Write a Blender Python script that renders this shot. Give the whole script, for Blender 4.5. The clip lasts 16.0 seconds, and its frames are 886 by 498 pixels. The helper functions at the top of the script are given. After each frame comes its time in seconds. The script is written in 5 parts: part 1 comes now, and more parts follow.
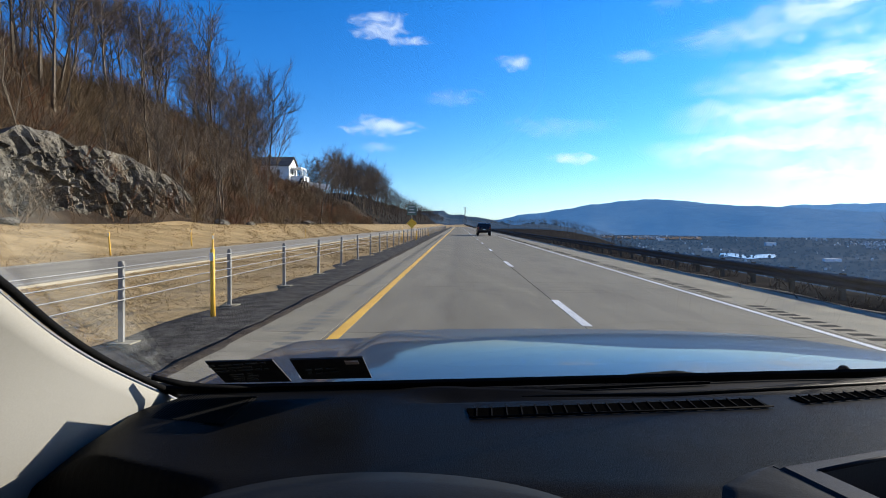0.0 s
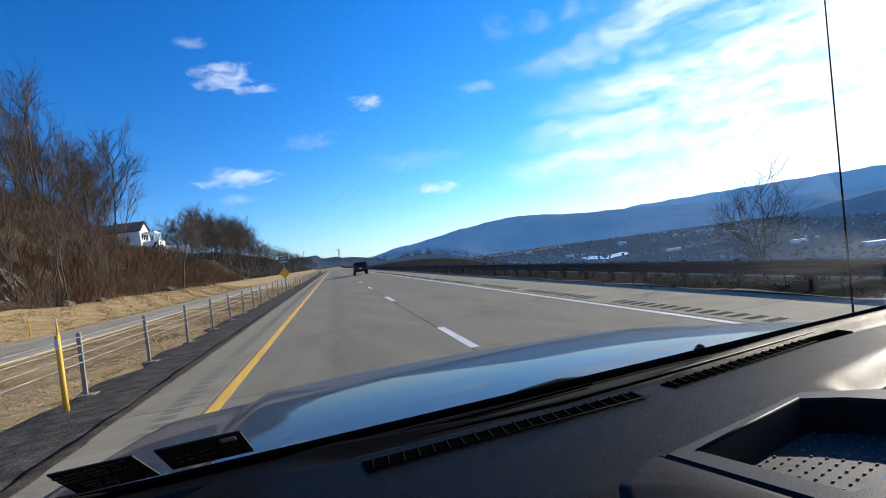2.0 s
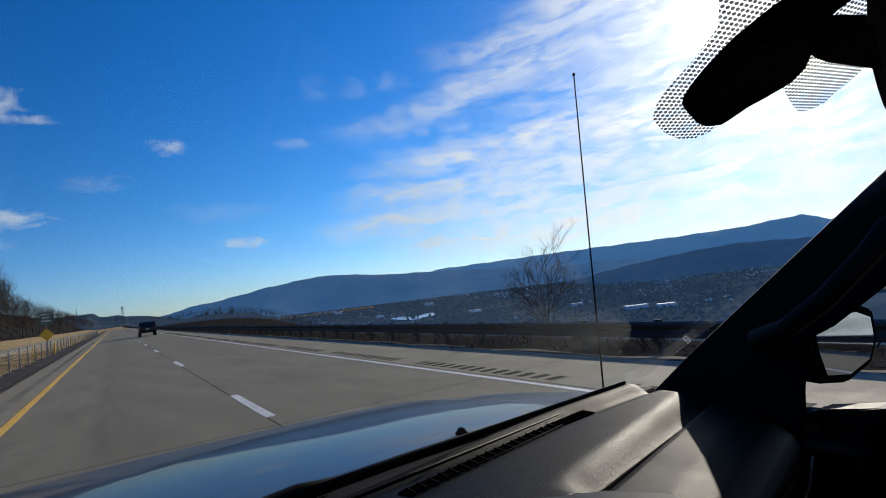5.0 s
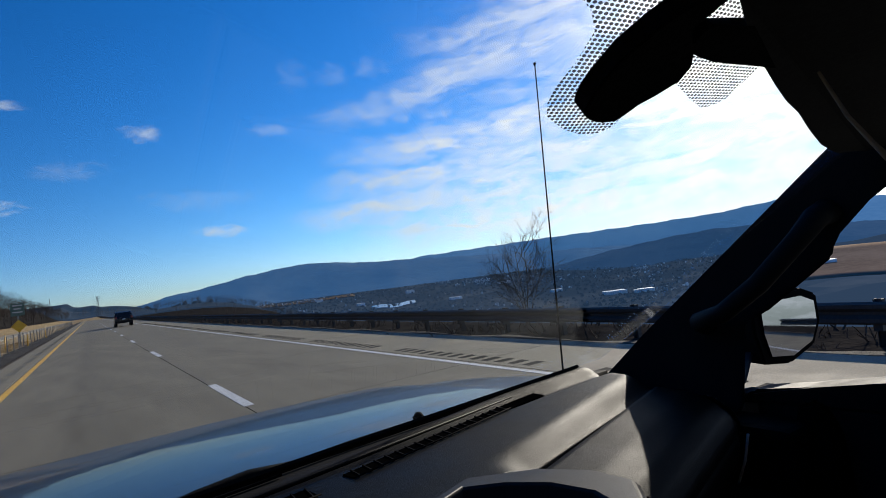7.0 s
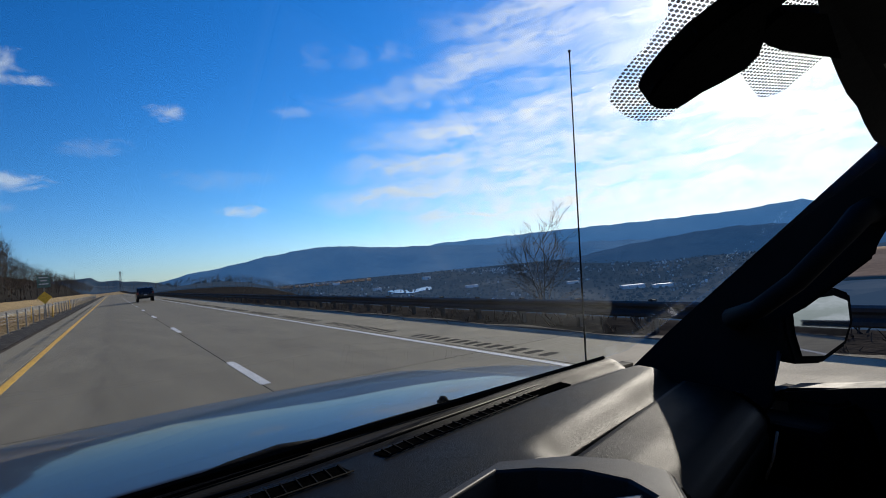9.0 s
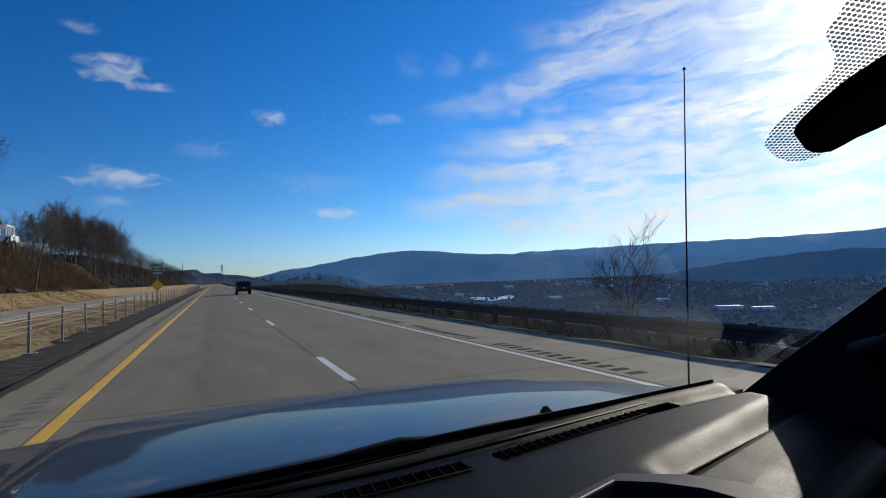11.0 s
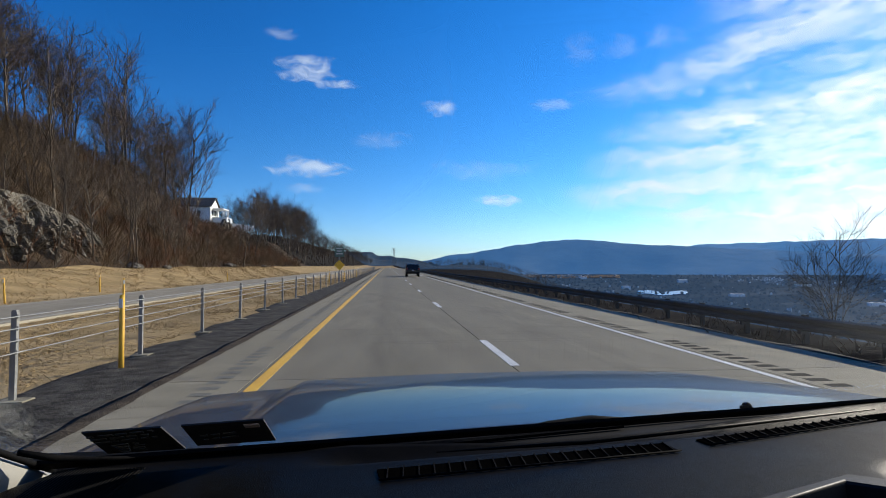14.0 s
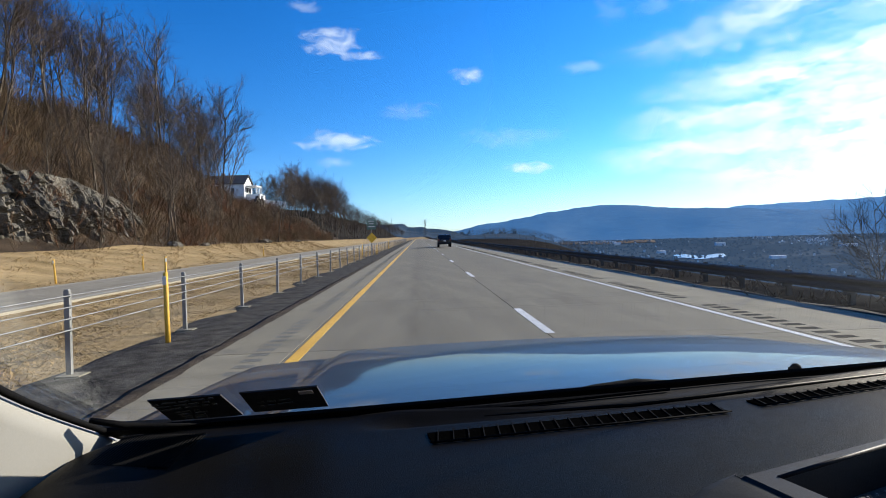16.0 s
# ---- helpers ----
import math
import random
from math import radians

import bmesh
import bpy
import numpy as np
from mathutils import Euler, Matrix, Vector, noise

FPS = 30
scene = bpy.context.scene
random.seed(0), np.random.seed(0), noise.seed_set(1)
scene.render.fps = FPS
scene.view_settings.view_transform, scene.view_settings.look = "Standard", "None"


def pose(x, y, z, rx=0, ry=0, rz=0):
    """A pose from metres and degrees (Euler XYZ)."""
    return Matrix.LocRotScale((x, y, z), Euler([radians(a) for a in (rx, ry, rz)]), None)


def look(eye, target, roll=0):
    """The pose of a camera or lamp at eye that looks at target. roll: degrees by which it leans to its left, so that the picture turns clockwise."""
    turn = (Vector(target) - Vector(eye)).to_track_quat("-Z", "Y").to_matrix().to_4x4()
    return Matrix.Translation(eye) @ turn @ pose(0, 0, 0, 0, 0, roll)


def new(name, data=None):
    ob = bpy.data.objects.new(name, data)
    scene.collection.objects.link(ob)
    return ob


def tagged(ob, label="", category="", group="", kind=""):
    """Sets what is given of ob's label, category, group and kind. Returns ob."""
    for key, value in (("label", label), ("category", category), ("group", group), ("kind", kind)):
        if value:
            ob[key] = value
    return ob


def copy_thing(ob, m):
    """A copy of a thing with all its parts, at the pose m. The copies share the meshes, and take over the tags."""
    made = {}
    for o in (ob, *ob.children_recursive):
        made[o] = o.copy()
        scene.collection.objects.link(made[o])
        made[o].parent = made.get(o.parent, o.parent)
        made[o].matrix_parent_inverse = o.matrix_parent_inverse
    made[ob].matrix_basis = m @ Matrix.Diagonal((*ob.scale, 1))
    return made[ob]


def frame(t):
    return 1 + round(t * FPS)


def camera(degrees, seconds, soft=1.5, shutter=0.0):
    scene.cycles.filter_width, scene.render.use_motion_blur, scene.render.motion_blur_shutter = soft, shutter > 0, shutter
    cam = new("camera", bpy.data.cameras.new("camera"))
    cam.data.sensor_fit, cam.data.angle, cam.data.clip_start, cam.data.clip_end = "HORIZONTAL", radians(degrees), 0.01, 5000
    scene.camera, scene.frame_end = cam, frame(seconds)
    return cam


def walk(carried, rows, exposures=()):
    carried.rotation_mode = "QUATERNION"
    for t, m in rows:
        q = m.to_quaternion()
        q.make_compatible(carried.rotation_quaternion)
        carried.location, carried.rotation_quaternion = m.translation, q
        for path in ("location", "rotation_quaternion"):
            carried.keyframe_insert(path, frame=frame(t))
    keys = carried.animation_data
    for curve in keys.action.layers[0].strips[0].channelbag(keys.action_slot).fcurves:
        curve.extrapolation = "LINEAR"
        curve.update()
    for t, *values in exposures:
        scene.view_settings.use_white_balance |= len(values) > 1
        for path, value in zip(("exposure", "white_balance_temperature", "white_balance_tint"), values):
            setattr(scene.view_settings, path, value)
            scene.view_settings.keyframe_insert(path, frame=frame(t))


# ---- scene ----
cam = camera(76.0, 16.0, soft=0.9)
PATH = [  # seconds, eye, yaw, pitch, roll
    (0, -0.057, -0.043, 1.556, 1.5, -2.5, 0.4),
    (0.5, -0.063, -0.048, 1.542, 0.51, -0.51, -1.25),
    (1, -0.056, -0.046, 1.54, -0.34, -0.17, -2.14),
    (1.5, -0.056, -0.04, 1.54, -2.47, -0.32, -3.13),
    (2, -0.048, -0.029, 1.559, -11.09, 0.28, -7.9),
    (2.5, -0.045, 0.041, 1.557, -19.44, 1.91, -7.59),
    (3, -0.018, 0.031, 1.554, -22.8, 2.2, -9.17),
    (3.5, 0.018, 0.037, 1.568, -25.57, 2.99, -8.53),
    (4, 0.068, 0.062, 1.575, -28.28, 4.32, -7.71),
    (6.5, 0.094, -0, 1.564, -31.89, 2.48, -7.04),
    (7, 0.11, 0.004, 1.567, -32.35, 2.3, -7.37),
    (7.5, 0.106, 0, 1.572, -33.23, 2.44, -6.69),
    (8, 0.114, -0.008, 1.57, -33.55, 2.14, -6.33),
    (8.5, 0.097, 0.003, 1.562, -32.74, 1.87, -5.87),
    (9, 0.09, 0.015, 1.566, -30.45, 1.24, -5.3),
    (9.5, 0.058, 0.02, 1.555, -27.44, 0.61, -4.56),
    (12, 0.013, -0.037, 1.589, -20.17, 3.74, -2.4),
    (12.5, 0.001, -0.047, 1.575, -18.74, 3.94, -2.9),
    (13, -0.01, -0.037, 1.58, -13.63, 3.41, -1),
    (13.5, -0.038, -0.019, 1.585, -8.36, 2.46, -0.3),
    (14, -0.036, -0.028, 1.566, -5.67, 1.65, -0.18),
    (14.5, -0.044, -0.029, 1.563, -3.6, 0.85, -0.72),
    (15, -0.045, -0.028, 1.559, -2.5, -0.1, -1.1),
    (15.5, -0.05, -0.023, 1.559, -2.5, -1.18, -2.19),
    (16, -0.049, -0.028, 1.563, -2.45, -1.31, -1.85),
]


def aim(x, y, z, yaw, pitch, roll):
    turn = Euler((0, 0, radians(yaw))).to_matrix().to_4x4()
    return Matrix.Translation((x, y, z)) @ turn @ pose(0, 0, 0, 90 + pitch) @ pose(0, 0, 0, 0, 0, roll)


STOPS = [(0, 0.98), (1.5, 0.98), (2.0, 0.9), (2.5, 0.58), (3.0, 0.24), (4.0, 0.06), (6.5, 0.14), (9.0, 0.2), (9.7, 0.14), (12.0, 0.1), (12.5, 0.14), (13.0, 0.22), (13.5, 0.33), (14.0, 0.58), (15.0, 0.82), (16.0, 0.95)]
walk(cam, [(r[0], aim(*r[1:])) for r in PATH], STOPS)

# ---- world, sun, exposure ----
SUN_AZ, SUN_EL = 62.5, 20.5      # degrees right of straight ahead, above the horizon
sun_way = Vector((math.sin(radians(SUN_AZ)) * math.cos(radians(SUN_EL)), math.cos(radians(SUN_AZ)) * math.cos(radians(SUN_EL)), math.sin(radians(SUN_EL))))
sun = new("sun", bpy.data.lights.new("sun", "SUN"))
sun.data.energy, sun.data.angle, sun.data.color = 5.0, radians(0.55), (1.0, 0.92, 0.79)
sun.matrix_world = Matrix.Translation(sun_way * 50) @ sun_way.to_track_quat("Z", "Y").to_matrix().to_4x4()


class Nodes:
    """Short way to lay nodes: n('Type', inputs by name or number, properties)."""

    def __init__(self, tree):
        self.tree = tree

    def __call__(self, kind, ins=None):
        node = self.tree.nodes.new("ShaderNode" + kind)
        self.feed(node, ins or {})
        return node

    def feed(self, node, ins):
        for key, value in ins.items():
            if hasattr(value, "links"):
                self.tree.links.new(value, node.inputs[key])
            else:
                node.inputs[key].default_value = value

    def math(self, op, a, b=0.0):
        node = self("Math", {0: a, 1: b})
        node.operation = op
        return node.outputs[0]

    def vec(self, op, a, b=(0, 0, 0)):
        node = self("VectorMath", {0: a, 1: b})
        node.operation = op
        return node.outputs["Value"] if op in ("DOT_PRODUCT", "LENGTH", "DISTANCE") else node.outputs[0]

    def ramp(self, value, lo, hi, a=0.0, b=1.0):
        node = self("MapRange", {0: value, 1: lo, 2: hi, 3: a, 4: b})
        node.interpolation_type = "SMOOTHSTEP"
        return node.outputs[0]

    def mix(self, f, a, b, blend="MIX"):
        node = self("Mix")
        node.data_type, node.blend_type = "RGBA", blend
        self.feed(node, {0: f, 6: a, 7: b})
        return node.outputs[2]

    def noise(self, vec, scale, detail=4.0, rough=0.55, distort=0.0):
        return self("TexNoise", {"Vector": vec, "Scale": scale, "Detail": detail, "Roughness": rough, "Distortion": distort}).outputs[0]


def towards(az, el):
    a, e = radians(az), radians(el)
    return (math.sin(a) * math.cos(e), math.cos(a) * math.cos(e), math.sin(e))


world = bpy.data.worlds.new("sky")
scene.world = world
world.use_nodes = True
world.node_tree.nodes.clear()
n = Nodes(world.node_tree)
air = n("TexSky")
air.sky_type, air.sun_disc = "NISHITA", False
air.sun_elevation, air.sun_rotation = radians(SUN_EL), radians(SUN_AZ)
air.altitude, air.air_density, air.dust_density, air.ozone_density = 300.0, 1.0, 0.15, 4.0
tone = n("HueSaturation", {"Saturation": 1.3, "Color": air.outputs[0]})
way = n("TexCoord").outputs["Generated"]
parts = n("SeparateXYZ", {0: way})
low = n.ramp(parts.outputs[2], 0.0, 0.22)
sunward = n.vec("DOT_PRODUCT", way, tuple(towards(60, 14)))
sky = n.mix(1.0, tone.outputs[0], n.mix(low, (0.80, 0.97, 1.4, 1), (0.68, 0.95, 1.27, 1)), "MULTIPLY")
sky = n.mix(1.0, sky, n.mix(n.ramp(sunward, 0.2, 0.95), (0.94, 0.955, 0.975, 1), (1.34, 1.32, 1.28, 1)), "MULTIPLY")
# bearing and height in degrees, bent a little by two noises
AZ = n.math("DEGREES", n.math("ARCTAN2", parts.outputs[0], parts.outputs[1]))
EL = n.math("DEGREES", n.math("ARCSINE", parts.outputs[2]))
chart = n("CombineXYZ", {0: n.math("MULTIPLY", AZ, 0.16), 1: n.math("MULTIPLY", EL, 0.42)}).outputs[0]
bend_u = n.noise(chart, 0.9, 5.0, 0.6)
bend_v = n.noise(n.vec("ADD", chart, (7.3, 2.1, 0.0)), 1.1, 6.0, 0.62)
U = n.math("ADD", AZ, n.math("MULTIPLY", n.math("SUBTRACT", bend_u, 0.5), 9.0))
V = n.math("ADD", EL, n.math("MULTIPLY", n.math("SUBTRACT", bend_v, 0.5), 3.4))
# thin high streaks: each rises from its tip towards the sunny side
fibre = n.noise(n("CombineXYZ", {0: n.math("MULTIPLY", AZ, 0.085), 1: n.math("SUBTRACT", n.math("MULTIPLY", V, 0.62), n.math("MULTIPLY", AZ, 0.05))}).outputs[0], 1.5, 9.0, 0.66, 0.7)
curd = n.noise(n("CombineXYZ", {0: n.math("MULTIPLY", AZ, 0.3), 1: n.math("MULTIPLY", EL, 0.55)}).outputs[0], 1.2, 8.0, 0.64, 0.4)
cirrus = None
for tip, el, rise, half, amount in ((21.5, 16.4, 4.4, 1.5, 0.62), (31.0, 22.3, 1.4, 1.8, 0.6), (24.0, 12.3, 1.4, 1.7, 0.9), (20.6, 9.6, 0.8, 1.5, 0.85), (18.5, 6.6, 1.3, 1.7, 0.9), (25.0, 4.3, 0.8, 2.1, 0.95), (43.0, 13.2, 1.0, 2.4, 1.1), (40.0, 24.5, 2.0, 2.6, 0.7)):
    middle = n.ramp(AZ, tip, tip + 24, el, el + rise)
    wide = n.ramp(AZ, tip - 1, tip + 26, half * 0.75, half * 1.7)
    gap = n.math("DIVIDE", n.math("ABSOLUTE", n.math("SUBTRACT", V, middle)), wide)
    band = n.math("MULTIPLY", n.ramp(gap, 1.5, 0.0), n.ramp(U, tip - 3.0, tip + 8.0, 0.0, amount))
    cirrus = band if cirrus is None else n.math("MAXIMUM", cirrus, band)
milk = n.math("MULTIPLY", n.ramp(AZ, 24, 58, 0.0, 0.8), n.ramp(EL, 30, 13))
cirrus = n.math("MAXIMUM", n.math("MULTIPLY", cirrus, n.ramp(n.math("ADD", n.math("MULTIPLY", fibre, 0.75), n.math("MULTIPLY", curd, 0.5)), 0.38, 0.76, 0.06, 1.0)), n.math("MULTIPLY", milk, n.ramp(fibre, 0.36, 0.66, 0.15, 1.0)))
# small separate puffs, flat below and curdled above, and faint shreds
puffs = None
shred = n.noise(n("CombineXYZ", {0: n.math("MULTIPLY", AZ, 0.34), 1: n.math("MULTIPLY", EL, 0.62)}).outputs[0], 1.5, 8.0, 0.62, 0.8)
for az, el, wide, tall, much in ((-7.9, 18.7, 2.6, 1.2, 0.74), (-5.3, 17.7, 2.2, 0.5, 0.55), (5.4, 15.7, 1.5, 0.62, 0.62), (-7.8, 9.6, 3.7, 0.85, 0.64), (11.2, 6.5, 2.1, 0.6, 0.85), (10.2, 9.6, 5.0, 0.9, 0.15), (-8.2, 7.6, 1.6, 0.5, 0.3), (19.6, 20.6, 1.6, 1.2, 0.12), (23.4, 20.4, 1.9, 1.0, 0.16), (27.2, 20.8, 2.2, 0.8, 0.2), (17.0, 15.6, 2.2, 0.6, 0.28), (29.8, 15.9, 1.1, 0.55, 0.36), (33.6, 15.7, 2.0, 0.6, 0.36), (-10.4, 21.8, 1.5, 0.5, 0.34), (-0.5, 12.4, 3.0, 0.9, 0.16)):
    u = n.math("DIVIDE", n.math("SUBTRACT", AZ, az), wide)
    v = n.math("DIVIDE", n.math("SUBTRACT", EL, el), tall)
    v = n.math("ADD", v, n.math("MULTIPLY", n.math("SUBTRACT", bend_u, 0.5), 2.4))
    d = n.math("ADD", n.math("ADD", n.math("MULTIPLY", u, u), n.math("MULTIPLY", v, v)), n.math("MULTIPLY", n.math("SUBTRACT", shred, 0.5), 4.6))
    one = n.ramp(d, 1.5, -1.3, 0.0, much)
    puffs = one if puffs is None else n.math("MAXIMUM", puffs, one)
glow = n.math("POWER", n.math("MAXIMUM", n.vec("DOT_PRODUCT", way, tuple(towards(62.5, 20.5))), 0.0), 70.0)
lit = n.mix(glow, n.mix(n.ramp(sunward, 0.82, 0.98), (7.4, 7.9, 8.5, 1), (11.0, 11.0, 11.0, 1)), (26.0, 25.0, 23.5, 1))
veil = n.mix(n.math("MULTIPLY", glow, 0.8), sky, (16.0, 15.6, 14.8, 1))
clouds = n.math("MAXIMUM", cirrus, puffs)
whole = n.mix(clouds, veil, lit)
back = n("Background", {"Color": whole, "Strength": 0.1})
n.tree.links.new(back.outputs[0], n("OutputWorld").inputs[0])


# ---- materials ----
def material(name):
    mat = bpy.data.materials.new(name)
    mat.use_nodes = True
    mat.node_tree.nodes.clear()
    return mat, Nodes(mat.node_tree)


def surface(name, lo, hi, scale=6.0, rough=0.7, metal=0.0, fine=60.0, bump=0.15, spread=0.0, spec=0.5, depth=0.01, stain=None, stain_scale=0.7, stain_at=(0.55, 0.75), stretch=(1, 1, 1), rough_vary=0.1):
    """Mottled base colour from lo to hi at two scales, fine relief, and stains with a shape of their own."""
    mat, n = material(name)
    at = n("Mapping", {"Vector": n("TexCoord").outputs["Object"], "Scale": stretch}).outputs[0]
    big = n.noise(at, scale, 5.0, 0.6)
    small = n.noise(at, fine, 4.0, 0.6)
    f = n.ramp(n.math("ADD", n.math("MULTIPLY", big, 0.6), n.math("MULTIPLY", small, 0.4)), 0.32, 0.68)
    colour = n.mix(f, (*lo, 1), (*hi, 1))
    if spread:
        r = n("ObjectInfo").outputs["Random"]
        colour = n.mix(1.0, colour, n.mix(r, (1 - spread,) * 3 + (1,), (1 + spread,) * 3 + (1,)), "MULTIPLY")
    if stain:
        colour = n.mix(n.ramp(n.noise(at, stain_scale, 6.0, 0.65, 0.6), *stain_at), colour, (*stain, 1))
    height = n("Bump", {"Strength": bump, "Distance": depth, "Height": small}).outputs[0]
    shade = n("BsdfPrincipled", {"Base Color": colour, "Roughness": n.ramp(big, 0.3, 0.7, max(rough - rough_vary, 0.03), min(rough + rough_vary, 1.0)), "Metallic": metal, "Normal": height, "Specular IOR Level": spec})
    n.tree.links.new(shade.outputs[0], n("OutputMaterial").inputs[0])
    return mat


def worn_concrete(name, lo, hi, dark, lane0, lane_wide):
    """Pale slab concrete: grain, cross-wise texture, spots, and an oily strip down the middle of each lane."""
    mat, n = material(name)
    at = n("TexCoord").outputs["Object"]
    big = n.noise(n("Mapping", {"Vector": at, "Scale": (1.6, 0.3, 1)}).outputs[0], 0.9, 6.0, 0.62)
    grain = n.noise(at, 55.0, 4.0, 0.65)
    cross = n.noise(n("Mapping", {"Vector": at, "Scale": (0.8, 16.0, 1)}).outputs[0], 3.0, 3.0, 0.6)
    f = n.math("ADD", n.math("MULTIPLY", big, 0.45), n.math("ADD", n.math("MULTIPLY", grain, 0.35), n.math("MULTIPLY", cross, 0.2)))
    colour = n.mix(n.ramp(f, 0.3, 0.7), (*lo, 1), (*hi, 1))
    r = n("ObjectInfo").outputs["Random"]
    colour = n.mix(1.0, colour, n.mix(r, (0.955, 0.955, 0.955, 1), (1.045, 1.045, 1.045, 1)), "MULTIPLY")
    x = n("SeparateXYZ", {0: at}).outputs[0]
    u = n.math("FRACT", n.math("DIVIDE", n.math("SUBTRACT", x, lane0), lane_wide))
    middle = n.ramp(n.math("ABSOLUTE", n.math("SUBTRACT", u, 0.5)), 0.17, 0.02)
    drip = n.ramp(n.noise(n("Mapping", {"Vector": at, "Scale": (3.0, 0.22, 1)}).outputs[0], 1.3, 6.0, 0.65), 0.35, 0.75)
    colour = n.mix(n.math("MULTIPLY", n.math("MULTIPLY", middle, drip), 0.5), colour, (*dark, 1))
    spots = n.ramp(n.noise(at, 5.0, 4.0, 0.62), 0.66, 0.74)
    colour = n.mix(n.math("MULTIPLY", spots, 0.5), colour, (*dark, 1))
    pale = n.ramp(n.noise(n("Mapping", {"Vector": at, "Scale": (2.4, 0.12, 1)}).outputs[0], 0.8, 5.0, 0.6), 0.55, 0.8)
    colour = n.mix(n.math("MULTIPLY", pale, 0.3), colour, (hi[0] * 1.15, hi[1] * 1.15, hi[2] * 1.15, 1))
    height = n("Bump", {"Strength": 0.35, "Distance": 0.01, "Height": n.math("ADD", grain, n.math("MULTIPLY", cross, 0.6))}).outputs[0]
    shade = n("BsdfPrincipled", {"Base Color": colour, "Roughness": 0.86, "Normal": height, "Specular IOR Level": 0.2})
    n.tree.links.new(shade.outputs[0], n("OutputMaterial").inputs[0])
    return mat


CONCRETE = worn_concrete("road_concrete", (0.128, 0.111, 0.078), (0.24, 0.21, 0.152), (0.072, 0.062, 0.046), -1.88, 3.72)
SOIL = surface("soil_fringe", (0.04, 0.032, 0.023), (0.12, 0.092, 0.064), 3.0, 0.95, fine=25, bump=0.9, depth=0.03, spec=0.05)
SHOULDER = surface("shoulder_concrete", (0.17, 0.146, 0.1), (0.285, 0.25, 0.178), 1.2, 0.9, fine=40, bump=0.3, spread=0.05, stain=(0.17, 0.155, 0.13), stain_scale=0.8, stain_at=(0.55, 0.8), spec=0.2)
JOINT = surface("joint_sealant", (0.03, 0.028, 0.025), (0.06, 0.055, 0.05), 4, 0.9, spec=0.05)
ASPHALT = surface("old_asphalt", (0.23, 0.2, 0.15), (0.34, 0.3, 0.23), 0.8, 0.95, fine=50, bump=0.3, stretch=(1.5, 0.3, 1), spec=0.05)
GRAVEL = surface("dark_gravel", (0.02, 0.018, 0.0155), (0.115, 0.104, 0.088), 3.0, 0.95, fine=28, bump=0.9, depth=0.03, stain=(0.16, 0.12, 0.07), stain_scale=0.9, stain_at=(0.6, 0.75), spec=0.05)
GRASS_GROUND = surface("dry_grass_ground", (0.23, 0.158, 0.075), (0.46, 0.33, 0.17), 0.5, 0.95, fine=9, bump=0.8, depth=0.06, stain=(0.1, 0.075, 0.035), stain_scale=0.6, stain_at=(0.55, 0.72), spec=0.05)
LITTER = surface("leaf_litter_ground", (0.024, 0.018, 0.014), (0.095, 0.066, 0.043), 0.4, 0.95, fine=4.5, bump=0.9, depth=0.25, stain=(0.13, 0.12, 0.1), stain_scale=0.12, stain_at=(0.6, 0.7), spec=0.05)
ROCK = surface("limestone", (0.038, 0.033, 0.026), (0.21, 0.187, 0.152), 0.6, 0.9, fine=3.4, bump=1.0, depth=0.3, stain=(0.1, 0.07, 0.045), stain_scale=0.25, stain_at=(0.52, 0.66), spec=0.05)
YELLOW = surface("yellow_paint", (0.62, 0.33, 0.03), (0.78, 0.46, 0.06), 2, 0.7, fine=35, bump=0.2, stain=(0.42, 0.3, 0.12), stain_scale=5, stain_at=(0.62, 0.8))
WHITE = surface("white_paint", (0.45, 0.44, 0.41), (0.68, 0.67, 0.64), 2, 0.7, fine=35, bump=0.2, stain=(0.4, 0.38, 0.34), stain_scale=5, stain_at=(0.62, 0.8))
GALV = surface("galvanised_steel", (0.19, 0.182, 0.168), (0.34, 0.328, 0.305), 3, 0.5, metal=0.4, fine=30, bump=0.1)
RUST = surface("weathered_steel", (0.026, 0.027, 0.028), (0.06, 0.06, 0.059), 1.5, 0.75, metal=0.2, fine=25, bump=0.2)
BARK = surface("bark", (0.05, 0.038, 0.028), (0.2, 0.165, 0.13), 0.7, 0.95, fine=6, bump=0.8, depth=0.06, spread=0.25, stretch=(1, 1, 0.3), spec=0.05)
TWIG = surface("twigs", (0.05, 0.037, 0.029), (0.125, 0.092, 0.069), 0.3, 0.95, fine=2, spread=0.25, spec=0.05)
BRUSH = surface("brush_stems", (0.055, 0.038, 0.023), (0.2, 0.14, 0.084), 0.16, 0.95, fine=0.8, spec=0.05, stain=(0.16, 0.07, 0.035), stain_scale=0.1, stain_at=(0.5, 0.62))
STRAW = surface("dry_grass", (0.25, 0.168, 0.08), (0.52, 0.37, 0.19), 0.4, 0.9, fine=3, spec=0.05)


# ---- mesh helpers ----
def link(name, me, mat, parent=None, label="", smooth=False):
    if mat and not me.materials:
        me.materials.append(mat)
    if smooth:
        me.shade_smooth()
    ob = new(name, me)
    if parent:
        ob.parent = parent
    if label:
        tagged(ob, label)
    return ob


def part(name, bm, mat, parent=None, label="", smooth=False):
    me = bpy.data.meshes.new(name)
    bmesh.ops.recalc_face_normals(bm, faces=bm.faces)
    bm.to_mesh(me)
    bm.free()
    return link(name, me, mat, parent, label, smooth)


